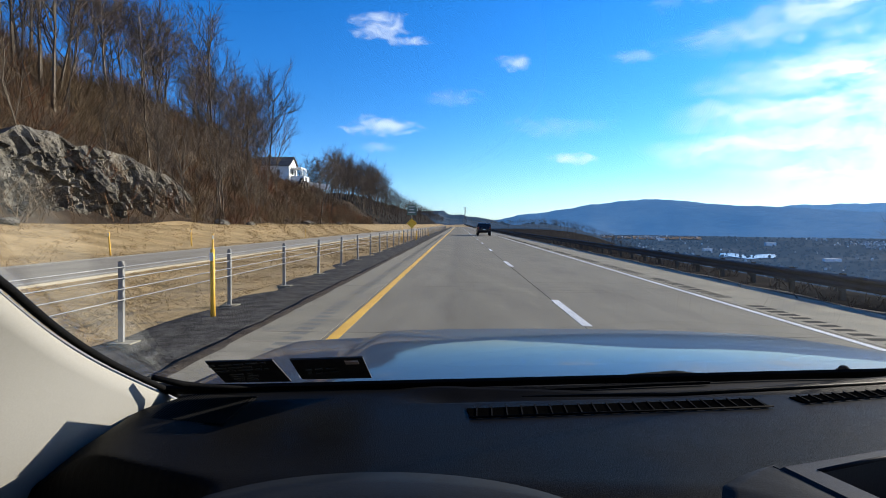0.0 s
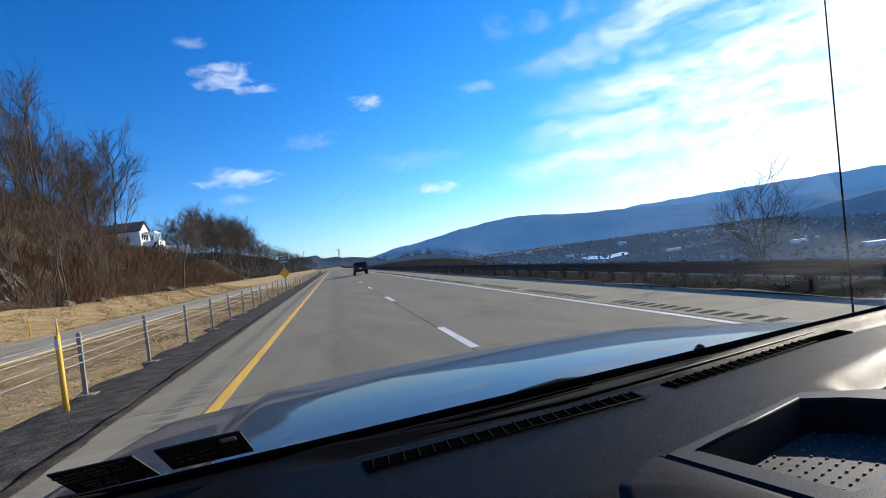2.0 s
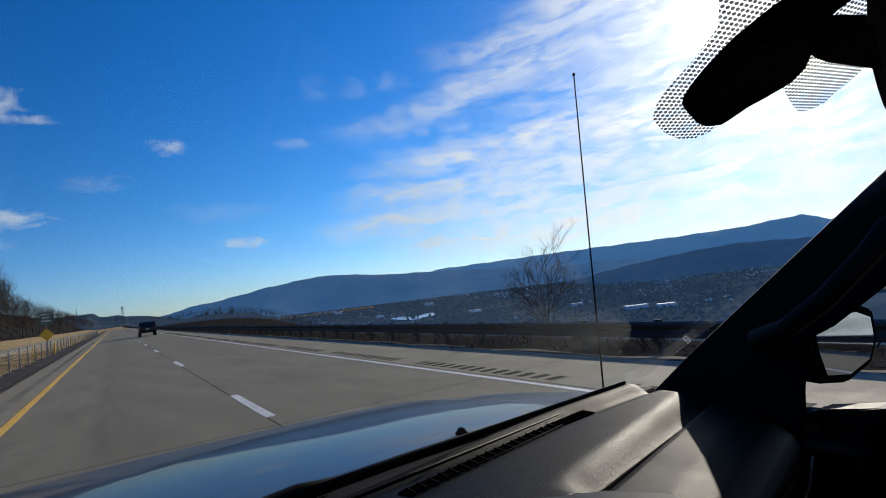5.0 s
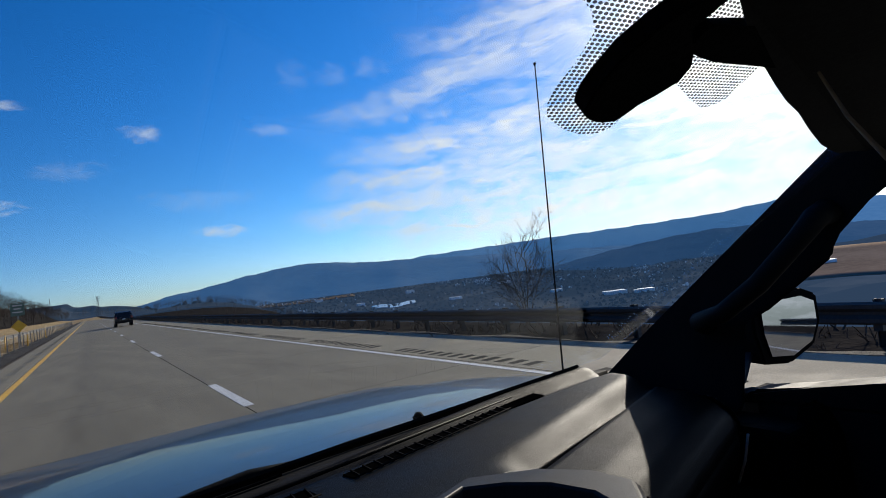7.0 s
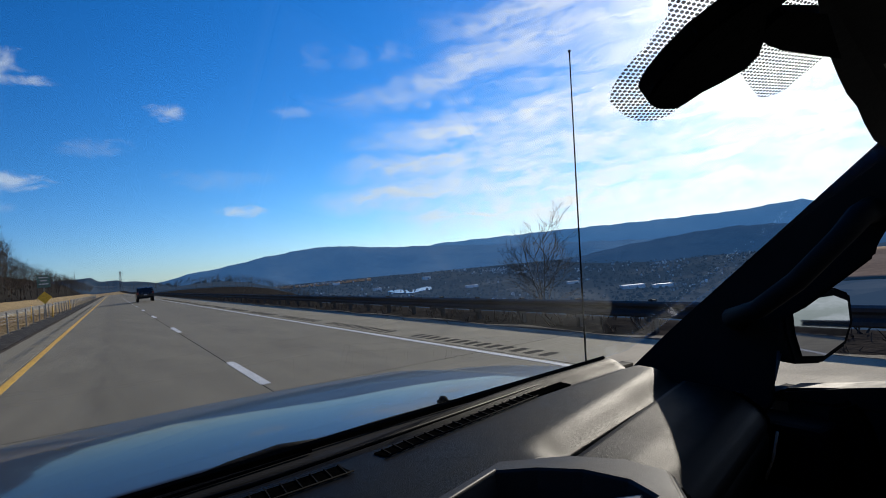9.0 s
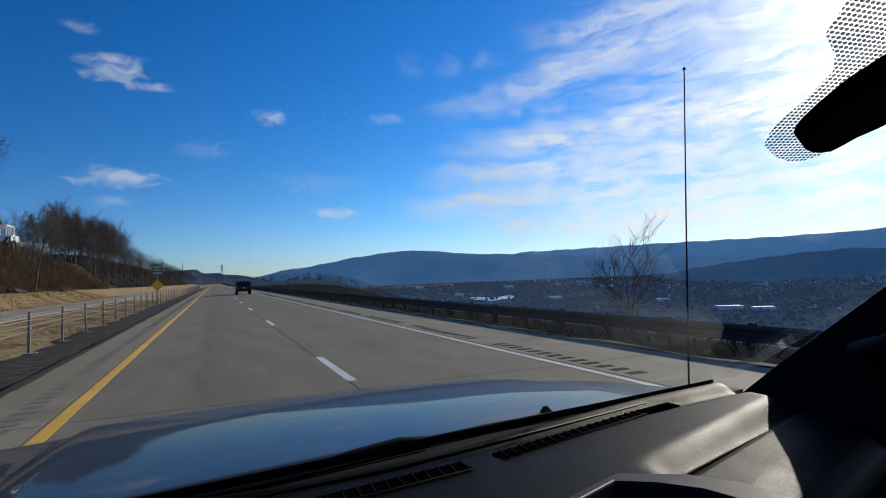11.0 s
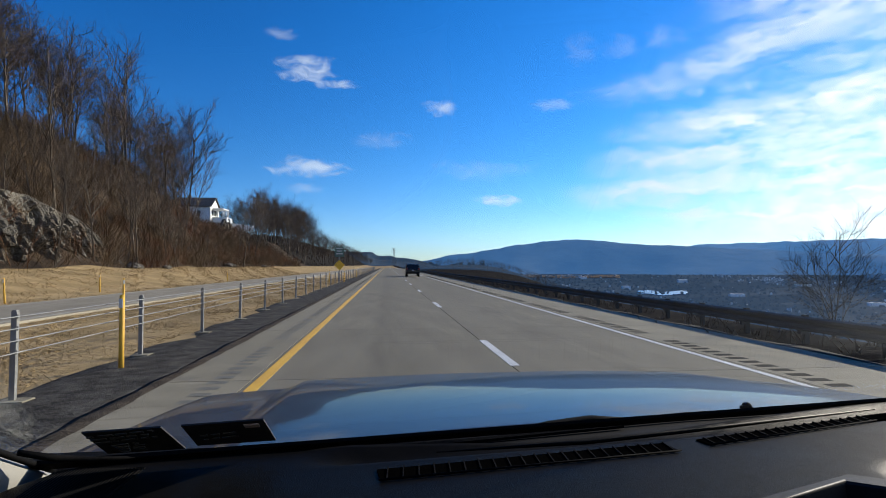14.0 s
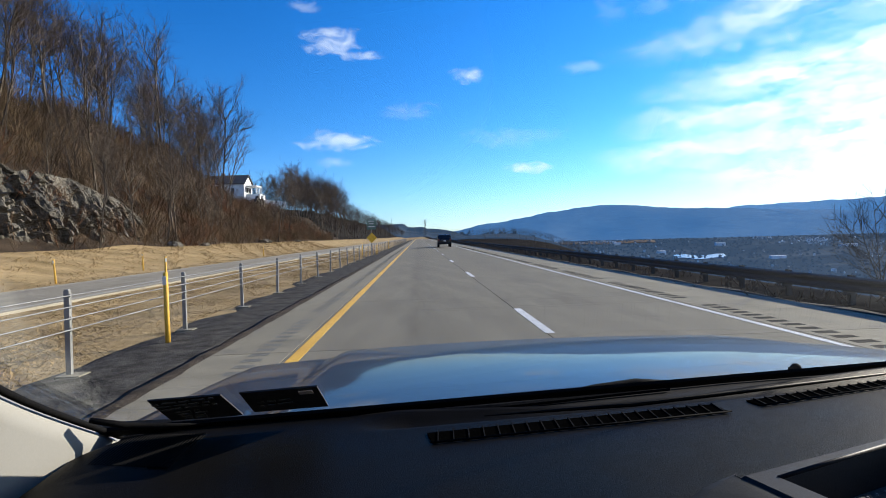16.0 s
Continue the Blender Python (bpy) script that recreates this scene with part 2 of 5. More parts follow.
def arrays(name, verts, faces, mat, parent=None, label="", smooth=False):
    me = bpy.data.meshes.new(name)
    me.from_pydata([tuple(v) for v in verts], [], [tuple(f) for f in faces])
    me.update()
    return link(name, me, mat, parent, label, smooth)


def thing(name, label, category, at=(0, 0, 0), group=""):
    ob = new(name)
    ob.location = at
    return tagged(ob, label, category, group)


def box(bm, x0, x1, y0, y1, z0, z1, bevel=0.0):
    made = bmesh.ops.create_cube(bm, size=1)["verts"]
    for v in made:
        v.co = Vector(((x0 + x1) / 2 + v.co.x * (x1 - x0), (y0 + y1) / 2 + v.co.y * (y1 - y0), (z0 + z1) / 2 + v.co.z * (z1 - z0)))
    if bevel:
        edges = {e for v in made for e in v.link_edges}
        bmesh.ops.bevel(bm, geom=list(edges), offset=bevel, segments=2, affect="EDGES", profile=0.6)
    return bm


def one_box(*a, bevel=0.0):
    return box(bmesh.new(), *a, bevel=bevel)


def prism(bm, outline, lift, bevel=0.0):
    """A closed outline (3D points) pushed along lift."""
    low = [bm.verts.new(p) for p in outline]
    high = [bm.verts.new(Vector(p) + Vector(lift)) for p in outline]
    faces = [bm.faces.new(low), bm.faces.new(high[::-1])]
    k = len(outline)
    faces += [bm.faces.new((low[i], low[(i + 1) % k], high[(i + 1) % k], high[i])) for i in range(k)]
    if bevel:
        bmesh.ops.bevel(bm, geom=list({e for f in faces for e in f.edges}), offset=bevel, segments=2, affect="EDGES")
    return bm


def tube(bm, points, radii, sides=8, cap=True):
    rings = []
    pts = [Vector(p) for p in points]
    for i, p in enumerate(pts):
        d = (pts[min(i + 1, len(pts) - 1)] - pts[max(i - 1, 0)]).normalized()
        a = d.orthogonal().normalized() if not rings else (a - d * a.dot(d)).normalized()
        b = d.cross(a)
        r = radii[i] if hasattr(radii, "__len__") else radii
        rings.append([bm.verts.new(p + r * (math.cos(2 * math.pi * j / sides) * a + math.sin(2 * math.pi * j / sides) * b)) for j in range(sides)])
    for r0, r1 in zip(rings, rings[1:]):
        for j in range(sides):
            bm.faces.new((r0[j], r0[(j + 1) % sides], r1[(j + 1) % sides], r1[j]))
    if cap:
        bm.faces.new(rings[0][::-1])
        bm.faces.new(rings[-1])
    return bm


def sheet(bm, fn, nu, nv, thick=0.0, down=(0, 0, -1)):
    """A surface fn(u, v) for u, v in 0..1, as a closed slab of that thickness."""
    drop = Vector(down) * thick
    top = [[bm.verts.new(fn(i / nu, j / nv)) for j in range(nv + 1)] for i in range(nu + 1)]
    for i in range(nu):
        for j in range(nv):
            bm.faces.new((top[i][j], top[i + 1][j], top[i + 1][j + 1], top[i][j + 1]))
    if thick:
        low = [[bm.verts.new(v.co + drop) for v in row] for row in top]
        for i in range(nu):
            for j in range(nv):
                bm.faces.new((low[i][j], low[i][j + 1], low[i + 1][j + 1], low[i + 1][j]))
        rim = [(i, 0) for i in range(nu)] + [(nu, j) for j in range(nv)] + [(i, nv) for i in range(nu, 0, -1)] + [(0, j) for j in range(nv, 0, -1)]
        for (a, b), (c, d) in zip(rim, rim[1:] + rim[:1]):
            bm.faces.new((top[a][b], low[a][b], low[c][d], top[c][d]))
    return bm


def sticks(p0, p1, r0, r1, sides=3):
    """Many tapered open tubes at once: arrays of ends and radii. Gives vertices and faces."""
    p0, p1 = np.asarray(p0, float), np.asarray(p1, float)
    d = p1 - p0
    d /= np.linalg.norm(d, axis=1, keepdims=True) + 1e-9
    a = np.cross(d, np.where(np.abs(d[:, 2:]) < 0.9, (0, 0, 1), (1, 0, 0)))
    a /= np.linalg.norm(a, axis=1, keepdims=True)
    b = np.cross(d, a)
    ang = 2 * np.pi * np.arange(sides) / sides
    ring = np.cos(ang)[None, :, None] * a[:, None] + np.sin(ang)[None, :, None] * b[:, None]
    r0, r1 = np.broadcast_to(r0, len(p0)), np.broadcast_to(r1, len(p0))
    low = p0[:, None] + ring * r0[:, None, None]
    high = p1[:, None] + ring * r1[:, None, None]
    verts = np.concatenate([low, high], 1).reshape(-1, 3)
    j = np.arange(sides)
    quad = np.stack([j, (j + 1) % sides, (j + 1) % sides + sides, j + sides], 1)
    faces = (np.arange(len(p0)) * 2 * sides)[:, None, None] + quad[None]
    return verts, faces.reshape(-1, 4)


def smooth01(t):
    t = np.clip(t, 0, 1)
    return t * t * (3 - 2 * t)


# ---- the lie of the land ----
LANE, EDGE_L, EDGE_R = 1.90, -1.76, 5.36        # lane joint, yellow line, white line
RAIL_X, FENCE_X = 8.35, -4.40


def wave(x, y, seed=0.0):
    return (np.sin(x * 0.37 + y * 0.21 + seed) + np.sin(x * 0.13 - y * 0.31 + 1.7 * seed) + np.sin(x * 0.71 + y * 0.05 + 2.3 + seed) * 0.5 + np.sin(y * 0.53 + seed * 3.1) * 0.5) / 3


def land(x, y):
    """Height of the ground."""
    x, y = np.asarray(x, float), np.asarray(y, float)
    z = np.full(np.broadcast(x, y).shape, -0.06)
    # hill beside the far carriageway: verge, then steep wooded slope
    z = z + 1.45 * smooth01((-16 - x) / 9)
    crest = 15.2 * (1 - smooth01((y - 82) / 42)) + 8.0 * smooth01((y - 82) / 42)
    crest = crest * (1 - 0.25 * smooth01((-y - 10) / 60))
    steep = smooth01((-24.5 - x - 1.2 * wave(x * 0, y, 1)) / (17 + 3 * wave(x * 0, y, 4)))
    z = z + crest * steep + 0.6 * steep * wave(x * 1.4, y * 1.4, 2) + 0.35 * steep * wave(x * 4.1, y * 3.3, 5)
    z = z + 4.6 * smooth01((-40 - x) / 12) * np.exp(-(((y - 168) / 34) ** 2)) + 5.0 * smooth01((-34 - x) / 14) * smooth01((y - 205) / 40)
    z = z + 0.05 * np.clip(-x - 60, 0, 100) * (y > -1e9)
    # slope down to the valley on the other side
    z = z - 7 * smooth01((x - 9) / 22) - 103 * smooth01((x - 22) / 420)
    z = z + 36 * np.exp(-(((x - 190) / 110) ** 2 + ((y - 900) / 300) ** 2))
    z = z + 62 * smooth01((np.hypot(x, y) - 1400) / 1500) * smooth01((x - 300) / 300)
    far = smooth01((y - 900) / 900)
    z = z + far * (26 + 8 * np.sin(x * 0.004 + 1) + 5 * np.sin(x * 0.011)) * np.exp(-((x + 60) / 420) ** 2) * smooth01((np.abs(x - 1.5) + y * 0.05) / 90)
    return z


def steps(*stretches):
    out = []
    for a, b, s in stretches:
        out += list(np.arange(a, b, s))
    return np.array(out + [stretches[-1][1]])


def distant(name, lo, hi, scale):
    """Far valley surface, matt; the haze of distance is put in as faint blue emission."""
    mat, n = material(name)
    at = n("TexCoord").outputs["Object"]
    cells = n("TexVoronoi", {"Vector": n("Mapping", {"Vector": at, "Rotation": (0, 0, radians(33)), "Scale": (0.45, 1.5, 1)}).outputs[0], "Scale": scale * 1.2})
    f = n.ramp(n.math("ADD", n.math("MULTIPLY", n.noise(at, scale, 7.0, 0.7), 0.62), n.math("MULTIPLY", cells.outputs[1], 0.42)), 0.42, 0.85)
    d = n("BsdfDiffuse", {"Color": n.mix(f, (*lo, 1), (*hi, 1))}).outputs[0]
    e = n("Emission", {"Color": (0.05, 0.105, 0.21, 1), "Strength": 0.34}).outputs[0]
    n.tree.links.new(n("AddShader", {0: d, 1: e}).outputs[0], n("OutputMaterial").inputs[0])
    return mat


gx = steps((-4800, -1000, 475), (-1000, -200, 100), (-200, -60, 14), (-60, -23, 1.4), (-23, -3, 1.6), (-3, 12, 2.5), (12, 60, 6), (60, 500, 27), (500, 1500, 125), (1500, 4800, 400))
gy = steps((-1200, -100, 140), (-100, 0, 10), (0, 240, 2.4), (240, 520, 10), (520, 1500, 49), (1500, 4800, 220))
GX, GY = np.meshgrid(gx, gy, indexing="ij")
GZ = land(GX, GY)
nx, ny = GX.shape
idx = np.arange(nx * ny).reshape(nx, ny)
quads = np.stack([idx[:-1, :-1], idx[1:, :-1], idx[1:, 1:], idx[:-1, 1:]], -1).reshape(-1, 4)
ground = arrays("ground", np.stack([GX, GY, GZ], -1).reshape(-1, 3), quads, None, smooth=True)
tagged(ground, "dry winter grass, leaf-littered wooded slope and wide valley floor", "ground", kind="structure")
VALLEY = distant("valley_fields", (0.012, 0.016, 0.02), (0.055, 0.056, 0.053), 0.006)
SLOPE = surface("brushy_slope", (0.013, 0.0125, 0.0125), (0.036, 0.032, 0.029), 0.15, 0.95, fine=1.6, bump=0.8, depth=0.2, spec=0.0)
for m in (GRASS_GROUND, LITTER, VALLEY, SLOPE):
    ground.data.materials.append(m)
cx, cy = (GX[:-1, :-1] + GX[1:, 1:]) / 2, (GY[:-1, :-1] + GY[1:, 1:]) / 2
kind = np.where(cx > 200, 2, np.where(cx > 8, 3, np.where(cx < -24.5, 1, 0)))
kind = np.where((cx < -24.5) & (cy > 190), 3, kind)
kind = np.where((cx > -400) & (cx < 420) & (cy > 700), 2, kind).ravel()
ground.data.polygons.foreach_set("material_index", kind.astype(np.int32))

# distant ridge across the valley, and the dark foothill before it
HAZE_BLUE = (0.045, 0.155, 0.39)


# blue distance haze is added to the wood colour as emission
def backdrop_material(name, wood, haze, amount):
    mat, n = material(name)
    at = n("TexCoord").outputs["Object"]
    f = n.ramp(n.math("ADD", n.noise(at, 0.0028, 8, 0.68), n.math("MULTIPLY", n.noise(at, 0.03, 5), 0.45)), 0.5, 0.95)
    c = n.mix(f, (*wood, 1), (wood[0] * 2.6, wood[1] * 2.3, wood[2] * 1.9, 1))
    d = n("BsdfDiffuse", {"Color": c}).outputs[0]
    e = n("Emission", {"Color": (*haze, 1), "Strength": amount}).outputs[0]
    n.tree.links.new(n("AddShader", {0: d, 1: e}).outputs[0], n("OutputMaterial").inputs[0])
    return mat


CREST = ((-30, 0.6), (3.5, 0.35), (6, 0.95), (9, 1.3), (13, 2.0), (17.5, 2.5), (20, 2.45), (25, 1.9), (30, 1.85), (36, 1.95), (44, 2.05), (52, 2.05), (58, 2.1), (63, 2.5), (65, 1.8), (70, 1.6), (90, 1.4), (130, 1.0))


def ridge(name, near, far, table, foot, mat, label, rough=6.0):
    az = np.arange(table[0][0], table[-1][0] + 0.01, 0.25)
    top = np.interp(az, *zip(*table))
    ripple = np.radians(0.035 * np.sin(az * 2.1) + 0.025 * np.sin(az * 5.3 + 1) + 0.012 * np.sin(az * 13.7))
    verts, faces = [], []
    rings = 14
    for k in range(rings + 1):
        s = k / rings
        r = near * (1 + (0.035 * np.sin(az * 0.31 + 2) + 0.008 * np.sin(az * 0.83)) * (1 - s)) + (far - near) * s
        peak = 1.5 + far * np.tan(np.radians(top))
        lift = smooth01(s) ** 0.9
        spur = 1 + (0.014 * np.sin(az * 0.9 + 9 * s) + 0.03 * np.sin(az * 0.37 + 6 * s) + 0.003 * np.sin(az * 2.3 - 14 * s)) * math.sin(math.pi * s)
        z = foot + (peak - foot) * lift * spur
        if k in (0, rings):
            z = foot + (peak - foot) * lift
        z = z + far * ripple * s ** 6
        z = z + 4 * np.sin(az * 1.7 + 5 * s) * np.sin(az * 0.6 + 2) * s * (1 - s) ** 3 * 4
        for a, h, d in zip(np.radians(az), z, r):
            verts.append((d * math.sin(a), d * math.cos(a), h))
    m = len(az)
    for k in range(rings):
        for i in range(m - 1):
            faces.append((k * m + i, k * m + i + 1, (k + 1) * m + i + 1, (k + 1) * m + i))
    return tagged(arrays(name, verts, faces, mat, smooth=True), label, "backdrop", kind="structure")


FRONT = tuple((a, h) for a, h in CREST if a <= 25) + ((29, 1.72), (34, 1.35), (40, 0.95), (48, 0.45), (58, -0.2), (75, -1.2))
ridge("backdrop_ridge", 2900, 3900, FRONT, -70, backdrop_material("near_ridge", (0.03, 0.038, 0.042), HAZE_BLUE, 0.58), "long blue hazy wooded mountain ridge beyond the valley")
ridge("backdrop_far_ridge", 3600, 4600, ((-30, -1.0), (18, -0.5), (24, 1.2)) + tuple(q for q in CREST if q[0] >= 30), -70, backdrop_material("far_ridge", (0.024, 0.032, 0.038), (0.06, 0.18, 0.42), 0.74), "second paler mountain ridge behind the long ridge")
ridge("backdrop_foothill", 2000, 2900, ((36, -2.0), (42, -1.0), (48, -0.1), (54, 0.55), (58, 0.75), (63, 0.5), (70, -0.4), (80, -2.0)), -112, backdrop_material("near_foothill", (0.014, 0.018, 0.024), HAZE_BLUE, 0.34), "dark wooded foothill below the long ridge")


# ---- road ----
road = tagged(new("road"), "sunlit pale concrete motorway carriageway with two lanes", "road", kind="structure")
SLAB = 6.1


def slab_mesh(name, x0, x1, mat):
    bm = one_box(x0 + 0.008, x1 - 0.008, 0.008, SLAB - 0.008, -0.25, 0.0, bevel=0.004)
    me = bpy.data.meshes.new(name)
    bm.to_mesh(me)
    bm.free()
    me.materials.append(mat)
    return me


bed = part("road_bed", one_box(-3.05, 7.6, -400, 1400, -0.3, -0.035), JOINT, road)
STRIPS = (("left_lane_slab", EDGE_L - 0.12, LANE, CONCRETE), ("right_lane_slab", LANE, EDGE_R + 0.12, CONCRETE), ("left_shoulder_slab", -3.0, EDGE_L - 0.12, SHOULDER), ("right_shoulder_slab", EDGE_R + 0.12, 7.55, SHOULDER))
for name, x0, x1, mat in STRIPS:
    me = slab_mesh(name, x0, x1, mat)
    for k in range(-3, 30):
        ob = new("slab", me)
        ob.parent = road
        ob.location = (0, k * SLAB + 1.9, 0)
    bm = bmesh.new()
    for k in list(range(-60, -3)) + list(range(30, 220)):
        box(bm, x0 + 0.008, x1 - 0.008, k * SLAB + 1.908, (k + 1) * SLAB + 1.892, -0.25, 0.0)
    tagged(part("far_slabs", bm, mat, road), kind="stuff")


def line(name, x, wide, y0, y1, mat, label):
    return tagged(part(name, one_box(x - wide / 2, x + wide / 2, y0, y1, -0.002, 0.004), mat), label, "road marking", kind="structure")


line("edge_line_yellow", EDGE_L + 0.02, 0.16, -350, 1300, YELLOW, "solid worn yellow edge line on concrete")
line("edge_line_white", EDGE_R - 0.02, 0.11, -350, 1300, WHITE, "solid worn white edge line on concrete")
dash = part("lane_dash", one_box(LANE - 0.02, LANE + 0.13, 0, 3.0, -0.002, 0.004), WHITE)
tagged(dash, "short white painted lane dash on concrete", "road marking", "lane dashes", "structure")
dash.location.y = 8.7
for k in range(-20, 50):
    if k:
        copy_thing(dash, pose(0, 8.7 + 12.4 * k, 0))


# ---- cable barrier in the median ----
fence = thing("cable_barrier", "galvanised high-tension cable barrier with steel posts in gravel", "barrier", (FENCE_X, 0, 0))


def post_mesh():
    bm = bmesh.new()
    prism(bm, [(-0.04, -0.03, 0), (0.04, -0.03, 0), (0.04, 0.03, 0), (0.032, 0.03, 0), (0.032, -0.022, 0), (-0.032, -0.022, 0), (-0.032, 0.03, 0), (-0.04, 0.03, 0)], (0, 0, 1.06))
    for z in (0.58, 0.72, 0.86, 1.0):
        box(bm, 0.04, 0.052, -0.018, 0.018, z - 0.025, z + 0.025)
    box(bm, -0.03, 0.03, -0.028, 0.028, 1.055, 1.075)
    me = bpy.data.meshes.new("post")
    bmesh.ops.recalc_face_normals(bm, faces=bm.faces)
    bm.to_mesh(me)
    bm.free()
    me.materials.append(GALV)
    return me


def pad_mesh():
    bm = one_box(-0.13, 0.17, -0.13, 0.13, -0.06, 0.012, bevel=0.015)
    me = bpy.data.meshes.new("footing")
    bm.to_mesh(me)
    bm.free()
    me.materials.append(SHOULDER)
    return me


post_me, pad_me = post_mesh(), pad_mesh()
rnd = random.Random(3)
for k in range(-3, 60):
    ob = new("post", post_me)
    ob.parent = fence
    ob.location = (rnd.uniform(-0.02, 0.02), 0.25 + 3.45 * k, -0.02)
    ob.scale = (0.8, 0.85, 1.0)
    ob.rotation_euler = (radians(rnd.uniform(-1.2, 1.2)), radians(rnd.uniform(-1.5, 1.5)), 0)
    pad = new("footing", pad_me)
    pad.parent = fence
    pad.location = (0, 0.25 + 3.45 * k, -0.01)
for z in (0.56, 0.70, 0.84, 0.98):
    ys = [0.25 + 3.45 * k for k in range(-3, 60)]
    part("cable", tube(bmesh.new(), [(0.06, y, z + (0.0 if i % 2 == 0 else 0.0)) for i, y in enumerate(ys)], 0.008, 6), GALV, fence, smooth=True)
marker = thing("delineator_post", "slim yellow plastic delineator post beside the cable barrier", "delineator", (FENCE_X + 0.25, 9.3, 0))
bm = tube(bmesh.new(), [(0, 0, -0.05), (0, 0, 0.4), (0.004, 0, 1.12)], [0.042, 0.04, 0.038], 10)
part("tube", bm, YELLOW, marker, smooth=True)
part("reflector", one_box(-0.03, 0.03, -0.046, -0.036, 0.92, 1.06, bevel=0.004), WHITE, marker, "white reflective strip")

for k, (x, y) in enumerate(((-16.6, 26.5), (-17.2, 36.0), (-9.7, 22.0), (-16.8, 62.0), (-4.15, 78.0))):
    t = copy_thing(marker, pose(x, y, float(land(x, y)) if x < -15 else 0.0, 2 - k, k - 2, 20 * k))
    tagged(t, "slim pale delineator post standing in dry grass")
# strip of dark gravel under the barrier, and the far carriageway
gx0, gx1 = -4.9, -3.0
bm = sheet(bmesh.new(), lambda u, v: (gx0 + (gx1 - gx0) * u + 0.55 * noise.fractal(Vector((3.1, (-40 + 640 * v ** 1.6) * 0.55, 0.5)), 1.0, 2.0, 4) * (1 - u), -40 + 640 * v ** 1.6, -0.09 + 0.075 * min(u * 3.5, 1.0) + 0.008 * math.sin(v * 4000 * u)), 6, 420, 0.08)
tagged(part("gravel_strip", bm, GRAVEL, smooth=True), "dark crushed gravel strip under the barrier", "gravel", kind="structure")
bm = sheet(bmesh.new(), lambda u, v: (-3.22 + 0.34 * u + 0.07 * noise.fractal(Vector((7.7 + 3 * u, (-10 + 260 * v ** 1.5) * 1.6, 1.5)), 1.0, 2.0, 4), -10 + 260 * v ** 1.5, 0.006 - 0.014 * abs(2 * u - 1)), 4, 420, 0.03)
tagged(part("soil_fringe", bm, SOIL, smooth=True), "dark crumbly soil along the concrete's edge", "soil", kind="structure")
far_road = tagged(part("far_carriageway", one_box(-15.4, -10.4, -400, 1300, -0.3, 0.015), ASPHALT), "weathered grey opposite carriageway beyond the median", "road", kind="structure")
FADED = surface("faded_paint", (0.26, 0.245, 0.2), (0.4, 0.38, 0.33), 1.5, 0.9, fine=20, bump=0.2, stretch=(1, 0.3, 1))
line("far_edge_line", -10.75, 0.13, -40, 900, FADED, "faded white edge line on the opposite carriageway").location.z = 0.016
line("far_edge_line_yellow", -15.1, 0.12, -40, 900, FADED, "faded pale edge line on the opposite carriageway").location.z = 0.016

# ---- guard rail on the valley side ----
rail = thing("guard_rail", "dark weathered steel beam guard rail on posts above the valley", "guard rail", (RAIL_X, 0, -0.11))
PROFILE = ((0.0, 0.33), (0.06, 0.36), (0.06, 0.41), (0.0, 0.455), (0.0, 0.495), (0.06, 0.54), (0.06, 0.59), (0.0, 0.62))
bm = bmesh.new()
ys = [-30 + 3.81 * k for k in range(160)]
for y0, y1 in zip(ys, ys[1:]):
    for side in (0, 1):
        pts = [(-x - 0.004 * side, z) for x, z in PROFILE]
        a = [bm.verts.new((x, y0 - 0.1, z)) for x, z in pts]
        b = [bm.verts.new((x, y1 + 0.1, z)) for x, z in pts]
        for i in range(len(pts) - 1):
            bm.faces.new((a[i], a[i + 1], b[i + 1], b[i]))
part("beam", bm, RUST, rail)
bm = bmesh.new()
prism(bm, [(0.09, -0.05, 0), (0.19, -0.05, 0), (0.19, -0.04, 0), (0.145, -0.04, 0), (0.145, 0.04, 0), (0.19, 0.04, 0), (0.19, 0.05, 0), (0.09, 0.05, 0), (0.09, 0.04, 0), (0.135, 0.04, 0), (0.135, -0.04, 0), (0.09, -0.04, 0)], (0, 0, 0.72))
box(bm, 0.0, 0.1, -0.05, 0.05, 0.33, 0.62)
me = bpy.data.meshes.new("rail_post")
bmesh.ops.recalc_face_normals(bm, faces=bm.faces)
bm.to_mesh(me)
bm.free()
me.materials.append(RUST)
for k in range(-8, 130):
    ob = new("post", me)
    ob.parent = rail
    ob.location = (0, -0.6 + 1.905 * k, -0.08)
bm = sheet(bmesh.new(), lambda u, v: (7.56 + 2.3 * u, -40 + 640 * v ** 1.5, 0.0 - 0.28 * u - 0.5 * max(u - 0.6, 0) + 0.02 * math.sin(v * 5000 + u * 9)), 8, 300, 0.1)
VERGE = surface("verge_soil", (0.04, 0.037, 0.032), (0.11, 0.1, 0.084), 2.0, 0.95, fine=20, bump=0.9, depth=0.03, spec=0.05)
tagged(part("verge", bm, VERGE, smooth=True), "narrow dark soil and stone verge under the guard rail", "verge", kind="structure")

# milled rumble strips: rows of patches along each shoulder, groove shade in their colour
RUMBLE = surface("dark_groove_shade", (0.018, 0.016, 0.013), (0.07, 0.062, 0.05), 6, 0.95, fine=50, bump=0.5, spec=0.05)


GROOVE_FAINT = surface("faint_groove_shade", (0.1, 0.092, 0.072), (0.2, 0.185, 0.146), 5, 0.95, fine=30, bump=0.6)


